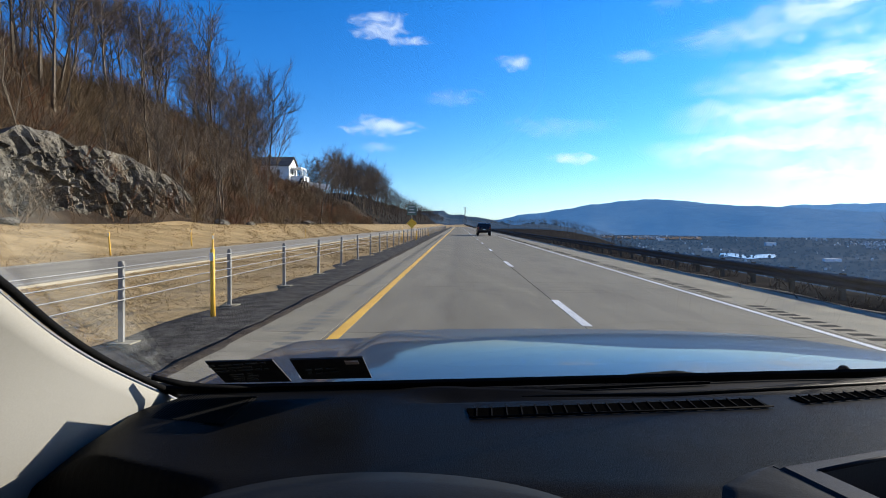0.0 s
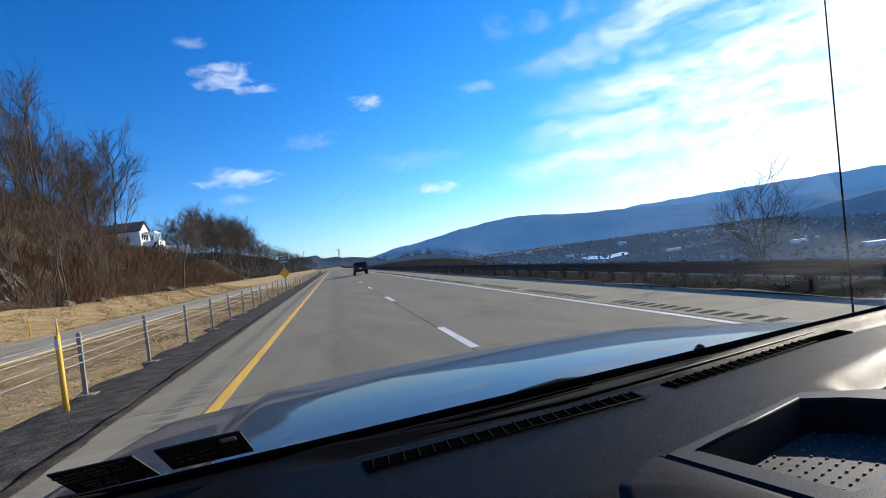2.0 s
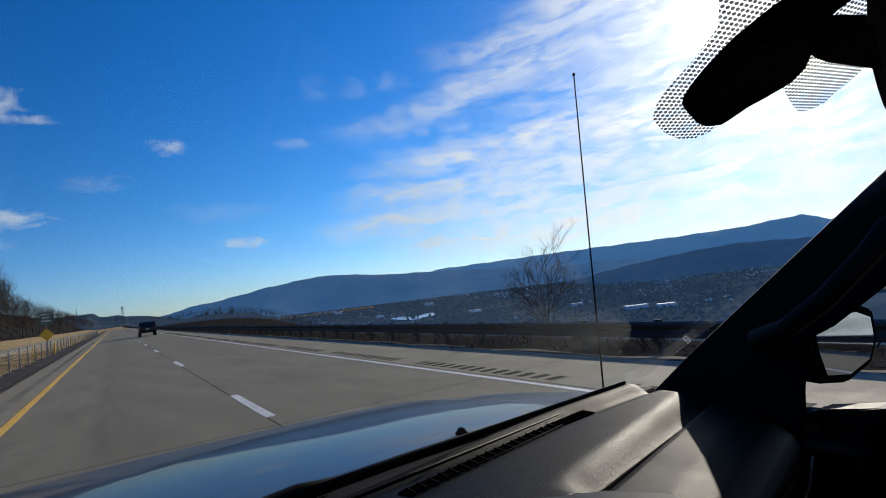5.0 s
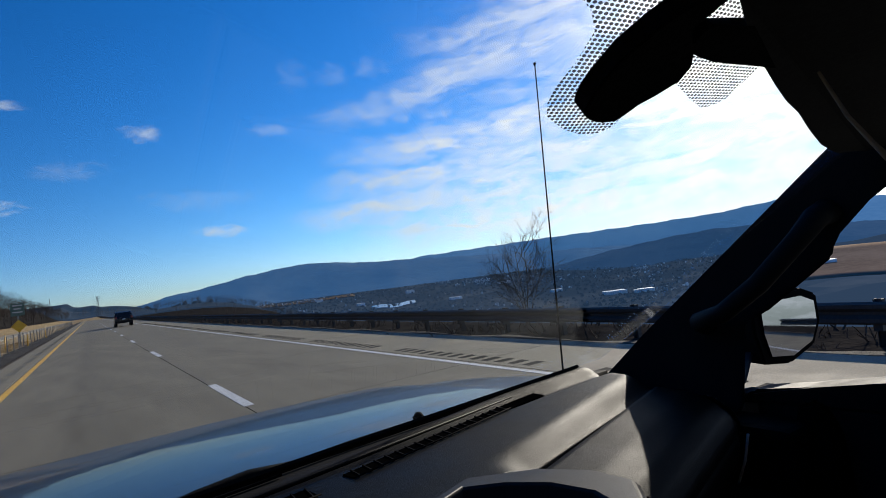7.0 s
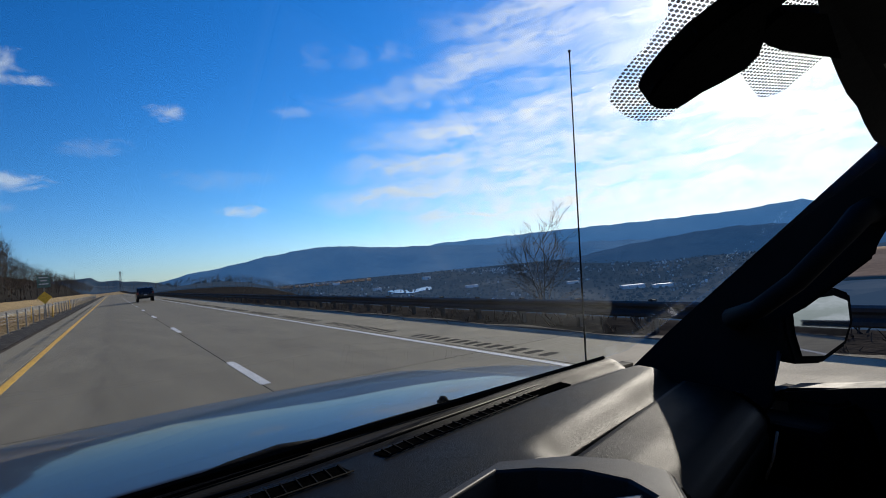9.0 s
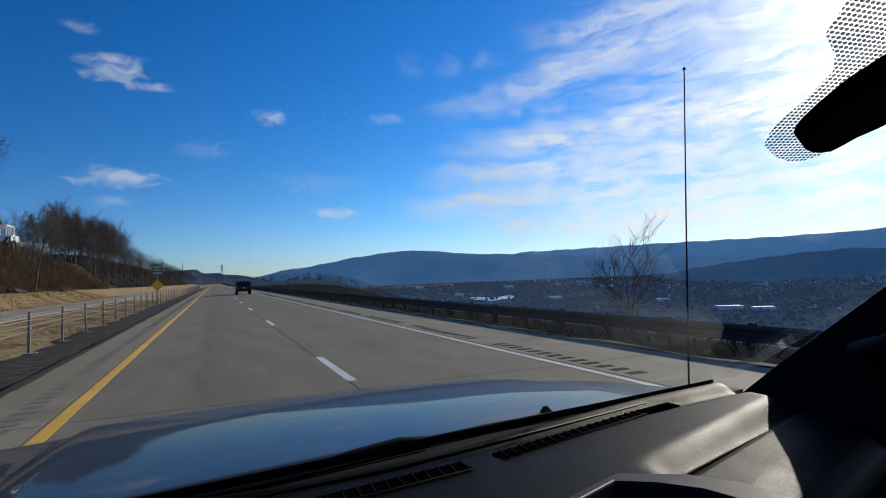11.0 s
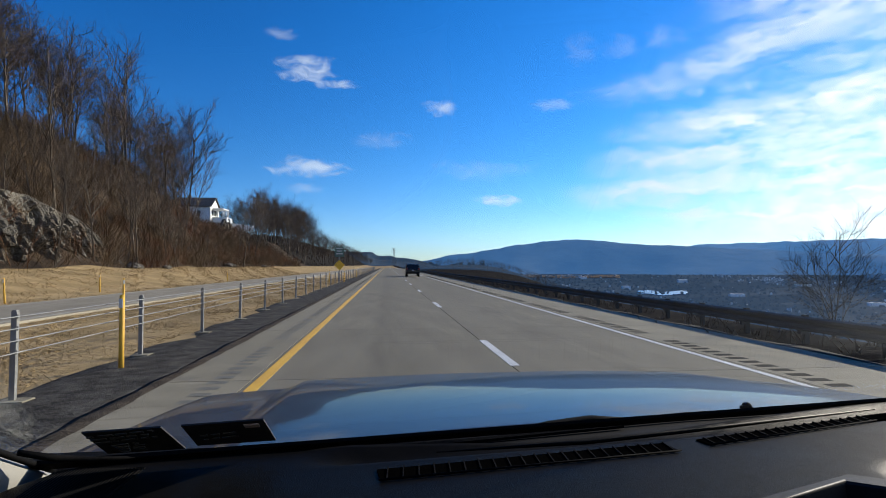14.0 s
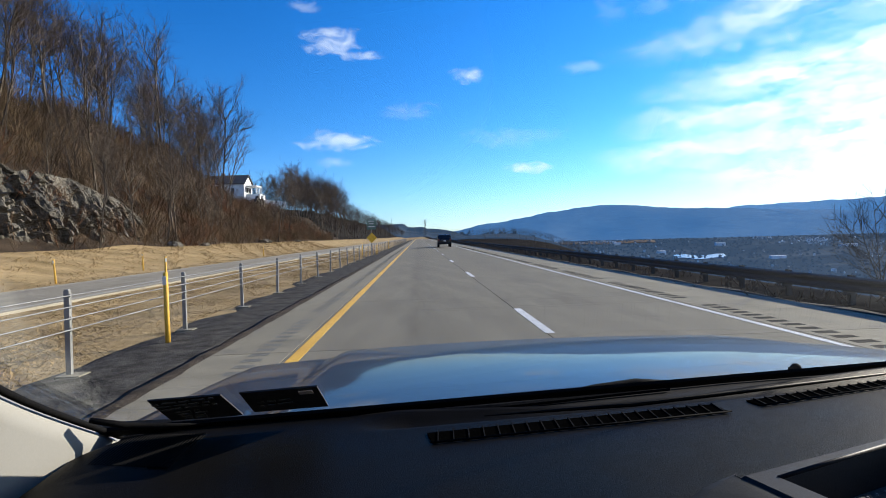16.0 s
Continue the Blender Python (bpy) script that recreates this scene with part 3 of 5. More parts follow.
def rumble(x, wide, label, look=RUMBLE):
    strip = tagged(new("rumble_strip"), label, "rumble strip", kind="structure")
    strip.location = (x, 0, 0)
    bm = bmesh.new()
    rows = 5
    prev = None
    for i in range(rows + 1):
        y = 0.17 * i / rows
        z = 0.0045 - 0.0035 * math.sin(math.pi * i / rows)
        cur = [bm.verts.new((-wide / 2, y, z)), bm.verts.new((wide / 2, y, z))]
        if prev:
            bm.faces.new((prev[0], prev[1], cur[1], cur[0]))
        prev = cur
    box(bm, -wide / 2, wide / 2, 0, 0.17, -0.004, 0.0006)
    me = bpy.data.meshes.new("groove")
    bm.to_mesh(me)
    bm.free()
    me.materials.append(look)
    k = 0
    y = 1.0
    while k < 190:
        ob = new("groove", me)
        ob.parent = strip
        ob.location = (0, y, 0)
        k += 1
        y += 0.36 if k % 13 else 1.4


rumble(5.78, 0.32, "row of milled grooves along the right shoulder")
rumble(-2.3, 0.26, "row of milled grooves along the left shoulder", GROOVE_FAINT)


# ---- road sign in the median ----
SIGN_YELLOW = surface("sign_yellow", (0.75, 0.42, 0.02), (0.82, 0.5, 0.04), 3, 0.5, fine=40, bump=0.03)
SIGN_GREEN = surface("sign_green", (0.07, 0.13, 0.1), (0.1, 0.17, 0.135), 3, 0.5, fine=40, bump=0.03)
sign = thing("road_sign", "yellow diamond warning sign under a grey-green panel on a steel post", "road sign", (-4.75, 57.5, 0))
part("post", prism(bmesh.new(), [(-0.05, 0, -0.3), (0.05, 0, -0.3), (0.05, 0.05, -0.3), (-0.05, 0.05, -0.3)], (0, 0, 3.6)), GALV, sign)
part("diamond", prism(bmesh.new(), [(0, -0.01, 1.1), (0.52, -0.01, 1.62), (0, -0.01, 2.14), (-0.52, -0.01, 1.62)], (0, -0.02, 0), 0.004), SIGN_YELLOW, sign, "yellow diamond plate")
plate = part("panel", one_box(-0.46, 0.46, -0.03, -0.008, 2.45, 3.45, bevel=0.004), SIGN_GREEN, sign, "grey-green panel with pale bars")
for z, w in ((3.24, 0.32), (2.98, 0.24), (2.7, 0.34)):
    part("bar", one_box(-w, w, -0.034, -0.031, z, z + 0.1), WHITE, plate)
for x, y in ((-5.6, 56.0), (-4.1, 55.0)):
    tagged(copy_thing(marker, pose(x, y, 0, 0, 2, 0)), "slim yellow delineator post beside the road sign")


# ---- the pickup truck that carries the viewer ----
DASH = surface("dash_plastic", (0.0026, 0.0025, 0.0023), (0.0048, 0.0046, 0.0042), 9, 0.5, fine=750, bump=0.4, depth=0.0012, spec=0.034, rough_vary=0.05, stain=(0.05, 0.048, 0.045), stain_scale=260, stain_at=(0.76, 0.82))
DARK_TRIM = surface("black_trim", (0.008, 0.0095, 0.0115), (0.013, 0.015, 0.0175), 9, 0.65, fine=500, bump=0.12, depth=0.002, spec=0.06)
BLACK = surface("black_rubber", (0.003, 0.003, 0.003), (0.006, 0.006, 0.006), 9, 0.8, fine=200, spec=0.05)
# near-black puts recess shade into flat slot, grille, outlet and seam parts
RECESS_SHADE = surface("recess_shade", (0.001, 0.001, 0.001), (0.002, 0.002, 0.002), 9, 1.0, fine=200, spec=0.0, rough_vary=0.0)
LEDGE = surface("satin_black_plastic", (0.014, 0.0142, 0.015), (0.022, 0.0222, 0.023), 9, 0.55, fine=600, bump=0.2, depth=0.001, spec=0.1)
GREY_TRIM = surface("grey_lacquered_trim", (0.11, 0.112, 0.115), (0.15, 0.152, 0.155), 7, 0.4, fine=300, bump=0.08, depth=0.001, spec=0.4)
PILLAR = surface("pale_pillar_trim", (0.22, 0.216, 0.198), (0.25, 0.246, 0.224), 3, 0.85, fine=600, bump=0.06, depth=0.001, spec=0.2)
PAINT, mn = material("blue_grey_metallic_paint")
flake = mn.ramp(mn.noise(mn("TexCoord").outputs["Object"], 900.0, 2.0, 0.6), 0.35, 0.65)
mn.tree.links.new(mn("BsdfPrincipled", {"Base Color": mn.mix(flake, (0.022, 0.027, 0.034, 1), (0.038, 0.045, 0.054, 1)), "Metallic": 0.0, "Roughness": 0.5, "Specular IOR Level": 0.2, "Coat Weight": 0.42, "Coat Roughness": 0.012, "Coat IOR": 1.42}).outputs[0], mn("OutputMaterial").inputs[0])
SILVER = surface("satin_silver", (0.24, 0.24, 0.24), (0.32, 0.32, 0.32), 5, 0.55, metal=0.3, fine=200, bump=0.03, depth=0.001)
HEADLINER = surface("headliner", (0.03, 0.03, 0.031), (0.05, 0.05, 0.05), 8, 0.95, fine=250, bump=0.3, depth=0.002, spec=0.1)
MIRROR, mn = material("mirror_glass")
mn.tree.links.new(mn("BsdfPrincipled", {"Base Color": (0.5, 0.52, 0.55, 1), "Metallic": 1.0, "Roughness": 0.02}).outputs[0], mn("OutputMaterial").inputs[0])
GLASS, mn = material("windshield_glass")
gl = mn("BsdfGlossy", {"Color": (0.9, 0.95, 1, 1), "Roughness": 0.0}).outputs[0]
tr = mn("BsdfTransparent", {"Color": (0.97, 0.985, 0.98, 1)}).outputs[0]
mn.tree.links.new(mn("MixShader", {0: 0.11, 1: tr, 2: gl}).outputs[0], mn("OutputMaterial").inputs[0])

SLAT = surface("slat_plastic", (0.005, 0.005, 0.0052), (0.009, 0.009, 0.0094), 9, 0.85, fine=300, spec=0.015)
truck = thing("pickup_truck", "blue-grey pickup truck with black dashboard, seen from the driver's seat", "pickup truck")


def shield(x, s, off=0.0):
    """A point of the windshield: x across, s metres up the slope from its base; off: along its outer normal."""
    base = 0.62 + 0.138 * (x + 0.4)
    c = 0.8537
    return (x, base - s * c + off * 0.5208, 1.36 + s * 0.5208 + off * c)


def on_glass(x, y, off=0.0):
    return shield(x, (0.62 + 0.138 * (x + 0.4) - y) / 0.8537, off)


RIM = [Vector((x, y, 0)) for x, y in ((0.268, 0.22), (0.204, 0.415), (0.412, 0.491), (0.473, 0.453), (0.503, 0.408), (0.508, 0.364), (0.452, 0.298))]
HOLE = [Vector((x, y, 0)) for x, y in ((0.272, 0.298), (0.235, 0.408), (0.392, 0.470), (0.425, 0.448), (0.452, 0.415), (0.464, 0.372), (0.455, 0.335))]
mid = Vector((0.35, 0.385, 0))


def loop(pts, inset, z):
    return [p + (mid - p).normalized() * inset + Vector((0, 0, z)) for p in pts]


def in_rim(x, y):
    """Depth inside the tray's outline, below zero outside it."""
    least = 1.0
    for a, b in zip(RIM, RIM[1:]):
        e = b - a
        least = min(least, (e.y * (x - a.x) - e.x * (y - a.y)) / e.length)
    return least


# dashboard: broad top falling gently towards the seats
def dash_top(u, v):
    x = -0.402 + 1.322 * u
    front = 0.62 + 0.138 * (x + 0.4)
    seam_y = 0.494 + 0.36 * (x - 0.507)
    back = max(seam_y - 0.3, 0.12)
    far_edge = min(0.64 + 0.014 * smooth01((x + 0.1) / 0.3) + 0.2 * max(0.0, x - 0.2), front + 0.012)
    y = back + (seam_y - back) * v / 0.35 if v < 0.35 else seam_y + (far_edge - seam_y) * (v - 0.35) / 0.65
    left = float(np.interp(y, (0.2, 0.3, 0.40, 0.448, 0.482, 0.564, 0.60, 0.63), (-0.385, -0.40, -0.432, -0.452, -0.465, -0.470, -0.452, -0.425)))
    x = left + (0.92 - left) * u
    z = 1.355 + 0.006 * smooth01((y - front + 0.1) / 0.1) * (1 - smooth01((-0.06 - x) / 0.08)) - 0.012 * math.sin(math.pi * smooth01((y - front + 0.09) / 0.07)) - 0.08 * smooth01((0.40 - y) / 0.2)
    z += 0.012 * math.sin(math.pi * smooth01((y - front + 0.09) / 0.07)) * smooth01((-0.06 - x) / 0.08)
    z -= 0.06 * smooth01((0.43 - 0.373 * (x + 0.366) - y) / 0.02) * smooth01((-0.24 - x) / 0.03)
    z -= 0.045 * smooth01((0.10 - (x - left)) / 0.10) ** 1.6 + 0.022 * smooth01((x - 0.45) / 0.06) * smooth01((seam_y + 0.05 + 0.03 * max(x - 0.5, 0) - y) / 0.06) ** 1.3
    z -= 0.03 * smooth01((x - 0.85) / 0.07) ** 2
    z -= 0.12 * smooth01((x - 0.44) / 0.03) * smooth01((seam_y - 0.0005 - y) / 0.006)
    z -= 0.07 * smooth01((in_rim(x, y) - 0.012) / 0.01)
    return (x, y, z)


dash = part("dashboard", sheet(bmesh.new(), dash_top, 170, 130, 0.02), DASH, truck, "wide black grained dashboard top", smooth=True)


def flat_strip(name, quad, lift, mat, parent, label="", bevel=0.002):
    return part(name, prism(bmesh.new(), [Vector(p) for p in quad], (0, 0, lift), bevel), mat, parent, label)


def vent(x0, y0, x1, y1, deep, count):
    """A defroster slot with slats across it, along the line from x0, y0 to x1, y1."""
    a, b = Vector((x0, y0, 1.3525)), Vector((x1, y1, 1.3525))
    d = (b - a).normalized()
    s = Vector((-d.y, d.x, 0))
    slot = flat_strip("defroster_vent", [a, b, b + s * deep, a + s * deep], 0.004, RECESS_SHADE, dash, "long black defroster slot with slats")
    for k in range(count):
        p = a + (b - a) * ((k + 0.5) / count)
        q = p + s * deep + d * 0.006
        bm = prism(bmesh.new(), [p - d * 0.0007, p + d * 0.0007, q + d * 0.0007, q - d * 0.0007], (0, 0, 0.0052))
        part("slat", bm, SLAT, slot)
    up = Vector((0, 0, 0.0045))
    part("slot_edge", tube(bmesh.new(), [a - s * 0.001 + up, b - s * 0.001 + up], 0.0011, 6), SLAT, slot, "satin front edge of the slot", smooth=True)
    return slot


vent(-0.044, 0.536, 0.294, 0.588, 0.031, 21)
vent(0.337, 0.603, 0.617, 0.678, 0.024, 17)
part("dash_rib", tube(bmesh.new(), [(0.02, 0.618, 1.3545), (0.2, 0.632, 1.3555), (0.35, 0.661, 1.3565), (0.66, 0.727, 1.3575)], [0.0006, 0.003, 0.003, 0.001], 8), DASH, dash, "raised rib along the dashboard's front", smooth=True)
flat_strip("vent_cover", [(0.617, 0.678, 1.353), (0.70, 0.694, 1.353), (0.70, 0.722, 1.353), (0.617, 0.705, 1.353)], 0.003, RECESS_SHADE, dash, "dark sensor cover, recess only in its colour")
# speaker grille with fine ribs
g00, g10, g11, g01 = (Vector(p) for p in ((-0.374, 0.523, 1.350), (-0.288, 0.502, 1.352), (-0.288, 0.600, 1.352), (-0.378, 0.609, 1.350)))
grille = flat_strip("speaker_grille", [g00, g10, g11, g01], 0.0035, RECESS_SHADE, dash, "black ribbed speaker grille", bevel=0.001)
for k in range(26):
    t = (k + 0.5) / 26
    p, q = g00.lerp(g10, t), g01.lerp(g11, t)
    part("rib", prism(bmesh.new(), [p + Vector((-0.0006, 0.003, 0)), p + Vector((0.0006, 0.003, 0)), q + Vector((0.0006, -0.003, 0)), q + Vector((-0.0006, -0.003, 0))], (0, 0, 0.0052)), SLAT, grille)
rim = bmesh.new()
for p, q in ((g00, g10), (g10, g11), (g11, g01), (g01, g00)):
    tube(rim, [p + Vector((0, 0, 0.003)), q + Vector((0, 0, 0.003))], 0.0009, 6)
part("rim", rim, DASH, grille)


# instrument hood, an arched hump towards the driver
def binnacle(u, v):
    a = math.pi * u
    x = -0.105 - 0.175 * math.cos(a)
    y = 0.20 + (0.205 - 0.0) * math.sin(a) ** 0.55 * (1 - 0.85 * v)
    return (x, y, 1.356 + 0.012 * v - 0.07 * smooth01((0.36 - y) / 0.14))


part("instrument_hood", sheet(bmesh.new(), binnacle, 32, 8, 0.01), DARK_TRIM, truck, "black hood over the instruments", smooth=True)


# passenger side of the dashboard below its top edge
NOSE_V, NOSE_Y, NOSE_Z = (0, 0.2, 0.36, 0.48, 0.58, 0.7, 0.84, 1.0), (0, -0.06, -0.10, -0.125, -0.135, -0.13, -0.11, -0.06), (1.3365, 1.334, 1.327, 1.313, 1.297, 1.268, 1.22, 1.14)


def lower_panel(u, v):
    """Rounded nose of the dashboard, rolling under."""
    x = 0.47 + 0.437 * u
    end = smooth01((u - 0.93) / 0.07)
    y = 0.4938 + 0.36 * (x - 0.507) + float(np.interp(v, NOSE_V, NOSE_Y)) * (1 - 0.12 * end)
    return (x, y, float(np.interp(v, NOSE_V, NOSE_Z)) - 0.008 * end)


panel = part("passenger_panel", sheet(bmesh.new(), lower_panel, 40, 40, 0.02), DASH, truck, "smooth black passenger side dashboard panel", smooth=True)
outlet = part("side_vent", sheet(bmesh.new(), lambda u, v: Vector(lower_panel(0.93 + 0.055 * u, 0.3 + 0.4 * v)) + Vector((0, -0.003, 0.003)), 4, 16, 0.002), RECESS_SHADE, panel, "narrow black air outlet with slats", smooth=True)
for k in range(7):
    part("slat", sheet(bmesh.new(), lambda u, v: Vector(lower_panel(0.932 + 0.05 * u, 0.31 + 0.055 * k + 0.014 * v)) + Vector((0, -0.005, 0.004)), 2, 2, 0.0015), LEDGE, outlet)
# open tray on the dashboard centre: walls round a sunken mat
bm = bmesh.new()
loops = [[bm.verts.new(p) for p in ring] for ring in (loop(RIM, -0.02, 1.29), loop(RIM, -0.012, 1.325), loop(RIM, -0.006, 1.352), loop(RIM, 0, 1.3595), loop(RIM, 0.004, 1.362), loop(HOLE, -0.003, 1.362), loop(HOLE, 0, 1.360), loop(HOLE, 0.004, 1.345), loop(HOLE, 0.008, 1.322))]
for la, lb in zip(loops, loops[1:]):
    for i in range(len(RIM)):
        j = (i + 1) % len(RIM)
        bm.faces.new((la[i], la[j], lb[j], lb[i]))
bm.faces.new(loops[-1])
tray = part("tray", bm, LEDGE, truck, "open black dashboard tray with dotted rubber mat")
FLANK = [(0.207, 0.426, 1.3588), (0.187, 0.416, 1.3585), (0.169, 0.406, 1.3575), (0.150, 0.393, 1.3555), (0.138, 0.372, 1.351), (0.128, 0.30, 1.325), (0.125, 0.22, 1.29)]


def flank(u, v):
    """Smooth side of the tray's housing, from its curved foot up to the seam under the rim."""
    k = min(int(u * 6), 5)
    foot = Vector(FLANK[k]).lerp(Vector(FLANK[k + 1]), u * 6 - k)
    top = Vector((0.203, 0.421, 1.3598)).lerp(Vector((0.268, 0.21, 1.3598)), u)
    return foot.lerp(top, v) + Vector((0, 0, 0.006 * u * math.sin(math.pi * v)))


part("tray_flank", sheet(bmesh.new(), flank, 30, 10, 0.01), DARK_TRIM, tray, "smooth dark flank of the tray", smooth=True)
strip = [p + Vector((0, 0, 0.0005)) for p in loop(HOLE, -0.003, 1.361)]
part("edge_strip", tube(bmesh.new(), [strip[1], strip[1].lerp(strip[2], 0.5), strip[2]], [0.0018, 0.0022, 0.0018], 10), LEDGE, tray, "satin black edge strip", smooth=True)
# air outlet in the tray's flank towards the passenger
upper, lower = loop(RIM, -0.0085, 1.346), loop(RIM, -0.019, 1.300)
away = Vector((0.762, -0.647, 0))


def on_flank(u, v):
    return upper[5].lerp(upper[6], 0.06 + 0.8 * u).lerp(lower[5].lerp(lower[6], 0.06 + 0.8 * u), v)


mouth = part("side_outlet", prism(bmesh.new(), [on_flank(u, v) + away * 0.001 for u, v in ((0, 0), (1, 0), (1, 1), (0, 1))], away * 0.002, 0.0006), RECESS_SHADE, tray, "black air outlet in the tray's flank")
for k in range(4):
    u = 0.1 + 0.25 * k
    part("slat", prism(bmesh.new(), [on_flank(u, 0.08) + away * 0.003, on_flank(u + 0.1, 0.5) + away * 0.003, on_flank(u, 0.92) + away * 0.003, on_flank(u + 0.03, 0.5) + away * 0.003], away * 0.003), LEDGE, mouth)
part("side_panel", prism(bmesh.new(), [(0.457, 0.350, 1.3585), (0.30, 0.281, 1.3585), (0.285, 0.310, 1.350), (0.446, 0.377, 1.350)], (0, 0.001, -0.022), 0.0008), GREY_TRIM, tray, "pale sloping panel inside the tray")
seam = loop(RIM, -0.0052, 1.3525)
part("seam", tube(bmesh.new(), seam[:6], 0.0012, 6), RECESS_SHADE, tray)
RUBBER = surface("grey_rubber", (0.035, 0.035, 0.036), (0.06, 0.06, 0.061), 20, 0.7, fine=400, bump=0.3, depth=0.001, spec=0.15)
mat_plate = part("rubber_mat", prism(bmesh.new(), loop(HOLE, 0.009, 1.3265), (0, 0, 0.004)), RUBBER, tray, "black rubber mat with small dots")
bm = bmesh.new()
e1, e2 = (HOLE[2] - HOLE[1]).normalized(), Vector((0.37, -0.93, 0))
for i in range(15):
    for j in range(11):
        p = HOLE[1] + e1 * (0.014 + 0.0125 * i + 0.003 * j) + e2 * (0.012 + 0.0115 * j)
        if (p - mid).length < 0.085 and p.y > 0.345 + 0.3 * (p.x - 0.3):
            bmesh.ops.create_cone(bm, cap_ends=True, segments=6, radius1=0.0017, radius2=0.001, depth=0.0014, matrix=Matrix.Translation((p.x, p.y, 1.3312)))
part("dots", bm, GREY_TRIM, mat_plate)

# cowl, wipers and hood outside
cowl = part("cowl", sheet(bmesh.new(), lambda u, v: (-0.45 + 1.4 * u, 0.62 + 0.138 * 1.4 * u - 0.02 + 0.13 * v, 1.336 - 0.012 * v), 24, 4, 0.02), BLACK, truck, "black plastic cowl below the glass", smooth=True)


def hood_top(u, v):
    """Long hood: raised middle, dropping to both wings and to its front edge."""
    y0 = 0.74 + 0.2 * u
    y = y0 + (1.78 - y0) * v
    half = 0.95 + 0.03 * v
    x = 0.30 + half * (2 * u - 1)
    w = abs(2 * u - 1)
    z = 1.302 - 0.05 * v - 0.045 * v * v - 0.04 * w ** 2.2 - 0.04 * smooth01((w - 0.86) / 0.14)
    z += 0.018 * smooth01((0.64 - w) / 0.05)
    z -= 0.05 * smooth01((v - 0.93) / 0.07) ** 2
    return (x, y, z)


hood = part("hood", sheet(bmesh.new(), hood_top, 80, 40, 0.012), PAINT, truck, "glossy blue-grey metallic hood", smooth=True)
for name, (x, y) in (("washer_nozzle", (-0.02, 0.775)), ("washer_nozzle", (0.585, 0.905))):
    bm = bmesh.new()
    bmesh.ops.create_uvsphere(bm, u_segments=10, v_segments=6, radius=0.008, matrix=Matrix.Translation((x, y, 1.32)) @ Matrix.Diagonal((1, 1.3, 0.9, 1)))
    box(bm, x - 0.008, x + 0.008, y - 0.008, y + 0.01, 1.28, 1.32, bevel=0.002)
    part(name, bm, BLACK, hood, smooth=True)
for pts in (((-0.30, 0.672), (0.05, 0.725), (0.30, 0.775)), ((0.22, 0.775), (0.42, 0.815), (0.88, 0.862))):
    wiper = part("wiper", tube(bmesh.new(), [(x, y, 1.332) for i, (x, y) in enumerate(pts)], 0.0055, 8), BLACK, truck, "black wiper lying across the cowl", smooth=True)
    part("blade", tube(bmesh.new(), [(x, y - 0.014, 1.336) for x, y in pts], 0.004, 6), BLACK, wiper)
arm = tube(bmesh.new(), [(0.12, 0.765, 1.327), (0.20, 0.79, 1.331), (0.27, 0.812, 1.331), (0.34, 0.82, 1.326)], [0.004, 0.007, 0.0075, 0.004], 8)
part("wiper_arm", arm, BLACK, truck, smooth=True)
antenna = part("antenna", tube(bmesh.new(), [(1.06, 1.04, 1.22), (1.063, 1.04, 1.30), (1.085, 1.04, 1.68), (1.108, 1.04, 2.055)], [0.004, 0.0026, 0.002, 0.0016], 6), BLACK, truck, "thin black whip antenna")
bm = bmesh.new()
bmesh.ops.create_uvsphere(bm, u_segments=8, v_segments=6, radius=0.004, matrix=Matrix.Translation((1.108, 1.04, 2.057)))
part("tip", bm, BLACK, antenna)

# windshield, its black border and what is stuck on it
def glass_at(u, v):
    x = -0.46 + 1.42 * u
    bow = 0.03 * (1 - (2 * u - 1) ** 2)
    return Vector(shield(x, -0.01 + 0.71 * v)) + Vector((0, 0.5208, 0.8537)) * bow * 0.0


glass = part("windshield", sheet(bmesh.new(), glass_at, 16, 10, 0.005, (0, 0.5208, 0.8537)), GLASS, truck, "clear raked windshield", smooth=True)
glass.visible_shadow = False
band = part("border", prism(bmesh.new(), [shield(-0.43, -0.012, -0.007), shield(0.88, -0.012, -0.007), shield(0.86, 0.016, -0.007), shield(-0.40, 0.012, -0.007)], Vector((0, 0.5208, 0.8537)) * 0.004), BLACK, glass, "black ceramic border")
STICKER = surface("sticker_back", (0.012, 0.011, 0.011), (0.022, 0.02, 0.02), 20, 0.6, fine=200)
INK = surface("sticker_ink", (0.035, 0.034, 0.033), (0.06, 0.058, 0.056), 30, 0.6, fine=200)
SEAL = surface("sticker_seal", (0.5, 0.36, 0.3), (0.62, 0.5, 0.44), 30, 0.6, fine=200)
normal = Vector((0, 0.5208, 0.8537))


def sticker(x0, x1, y0, y1, skew, label):
    quad = [Vector(on_glass(x0 + skew, y0, -0.006)), Vector(on_glass(x1, y0 + 0.008, -0.006)), Vector(on_glass(x1, y1 + 0.012, -0.006)), Vector(on_glass(x0, y1, -0.006))]
    return part("sticker", prism(bmesh.new(), quad, normal * 0.0015), STICKER, glass, label)


def bars(owner, x0, x1, y0, y1, rows, mat, seed):
    r = random.Random(seed)
    for k in range(rows):
        y = y0 + (y1 - y0) * (k + 0.5) / rows
        x = x0
        while x < x1 - 0.004:
            w = min(r.uniform(0.004, 0.016), x1 - x)
            quad = [Vector(on_glass(a, b, -0.0078)) for a, b in ((x, y - 0.0016), (x + w, y - 0.0016), (x + w, y + 0.0016), (x, y + 0.0016))]
            part("bar", prism(bmesh.new(), quad, normal * 0.0012), mat, owner)
            x += w + r.uniform(0.002, 0.005)


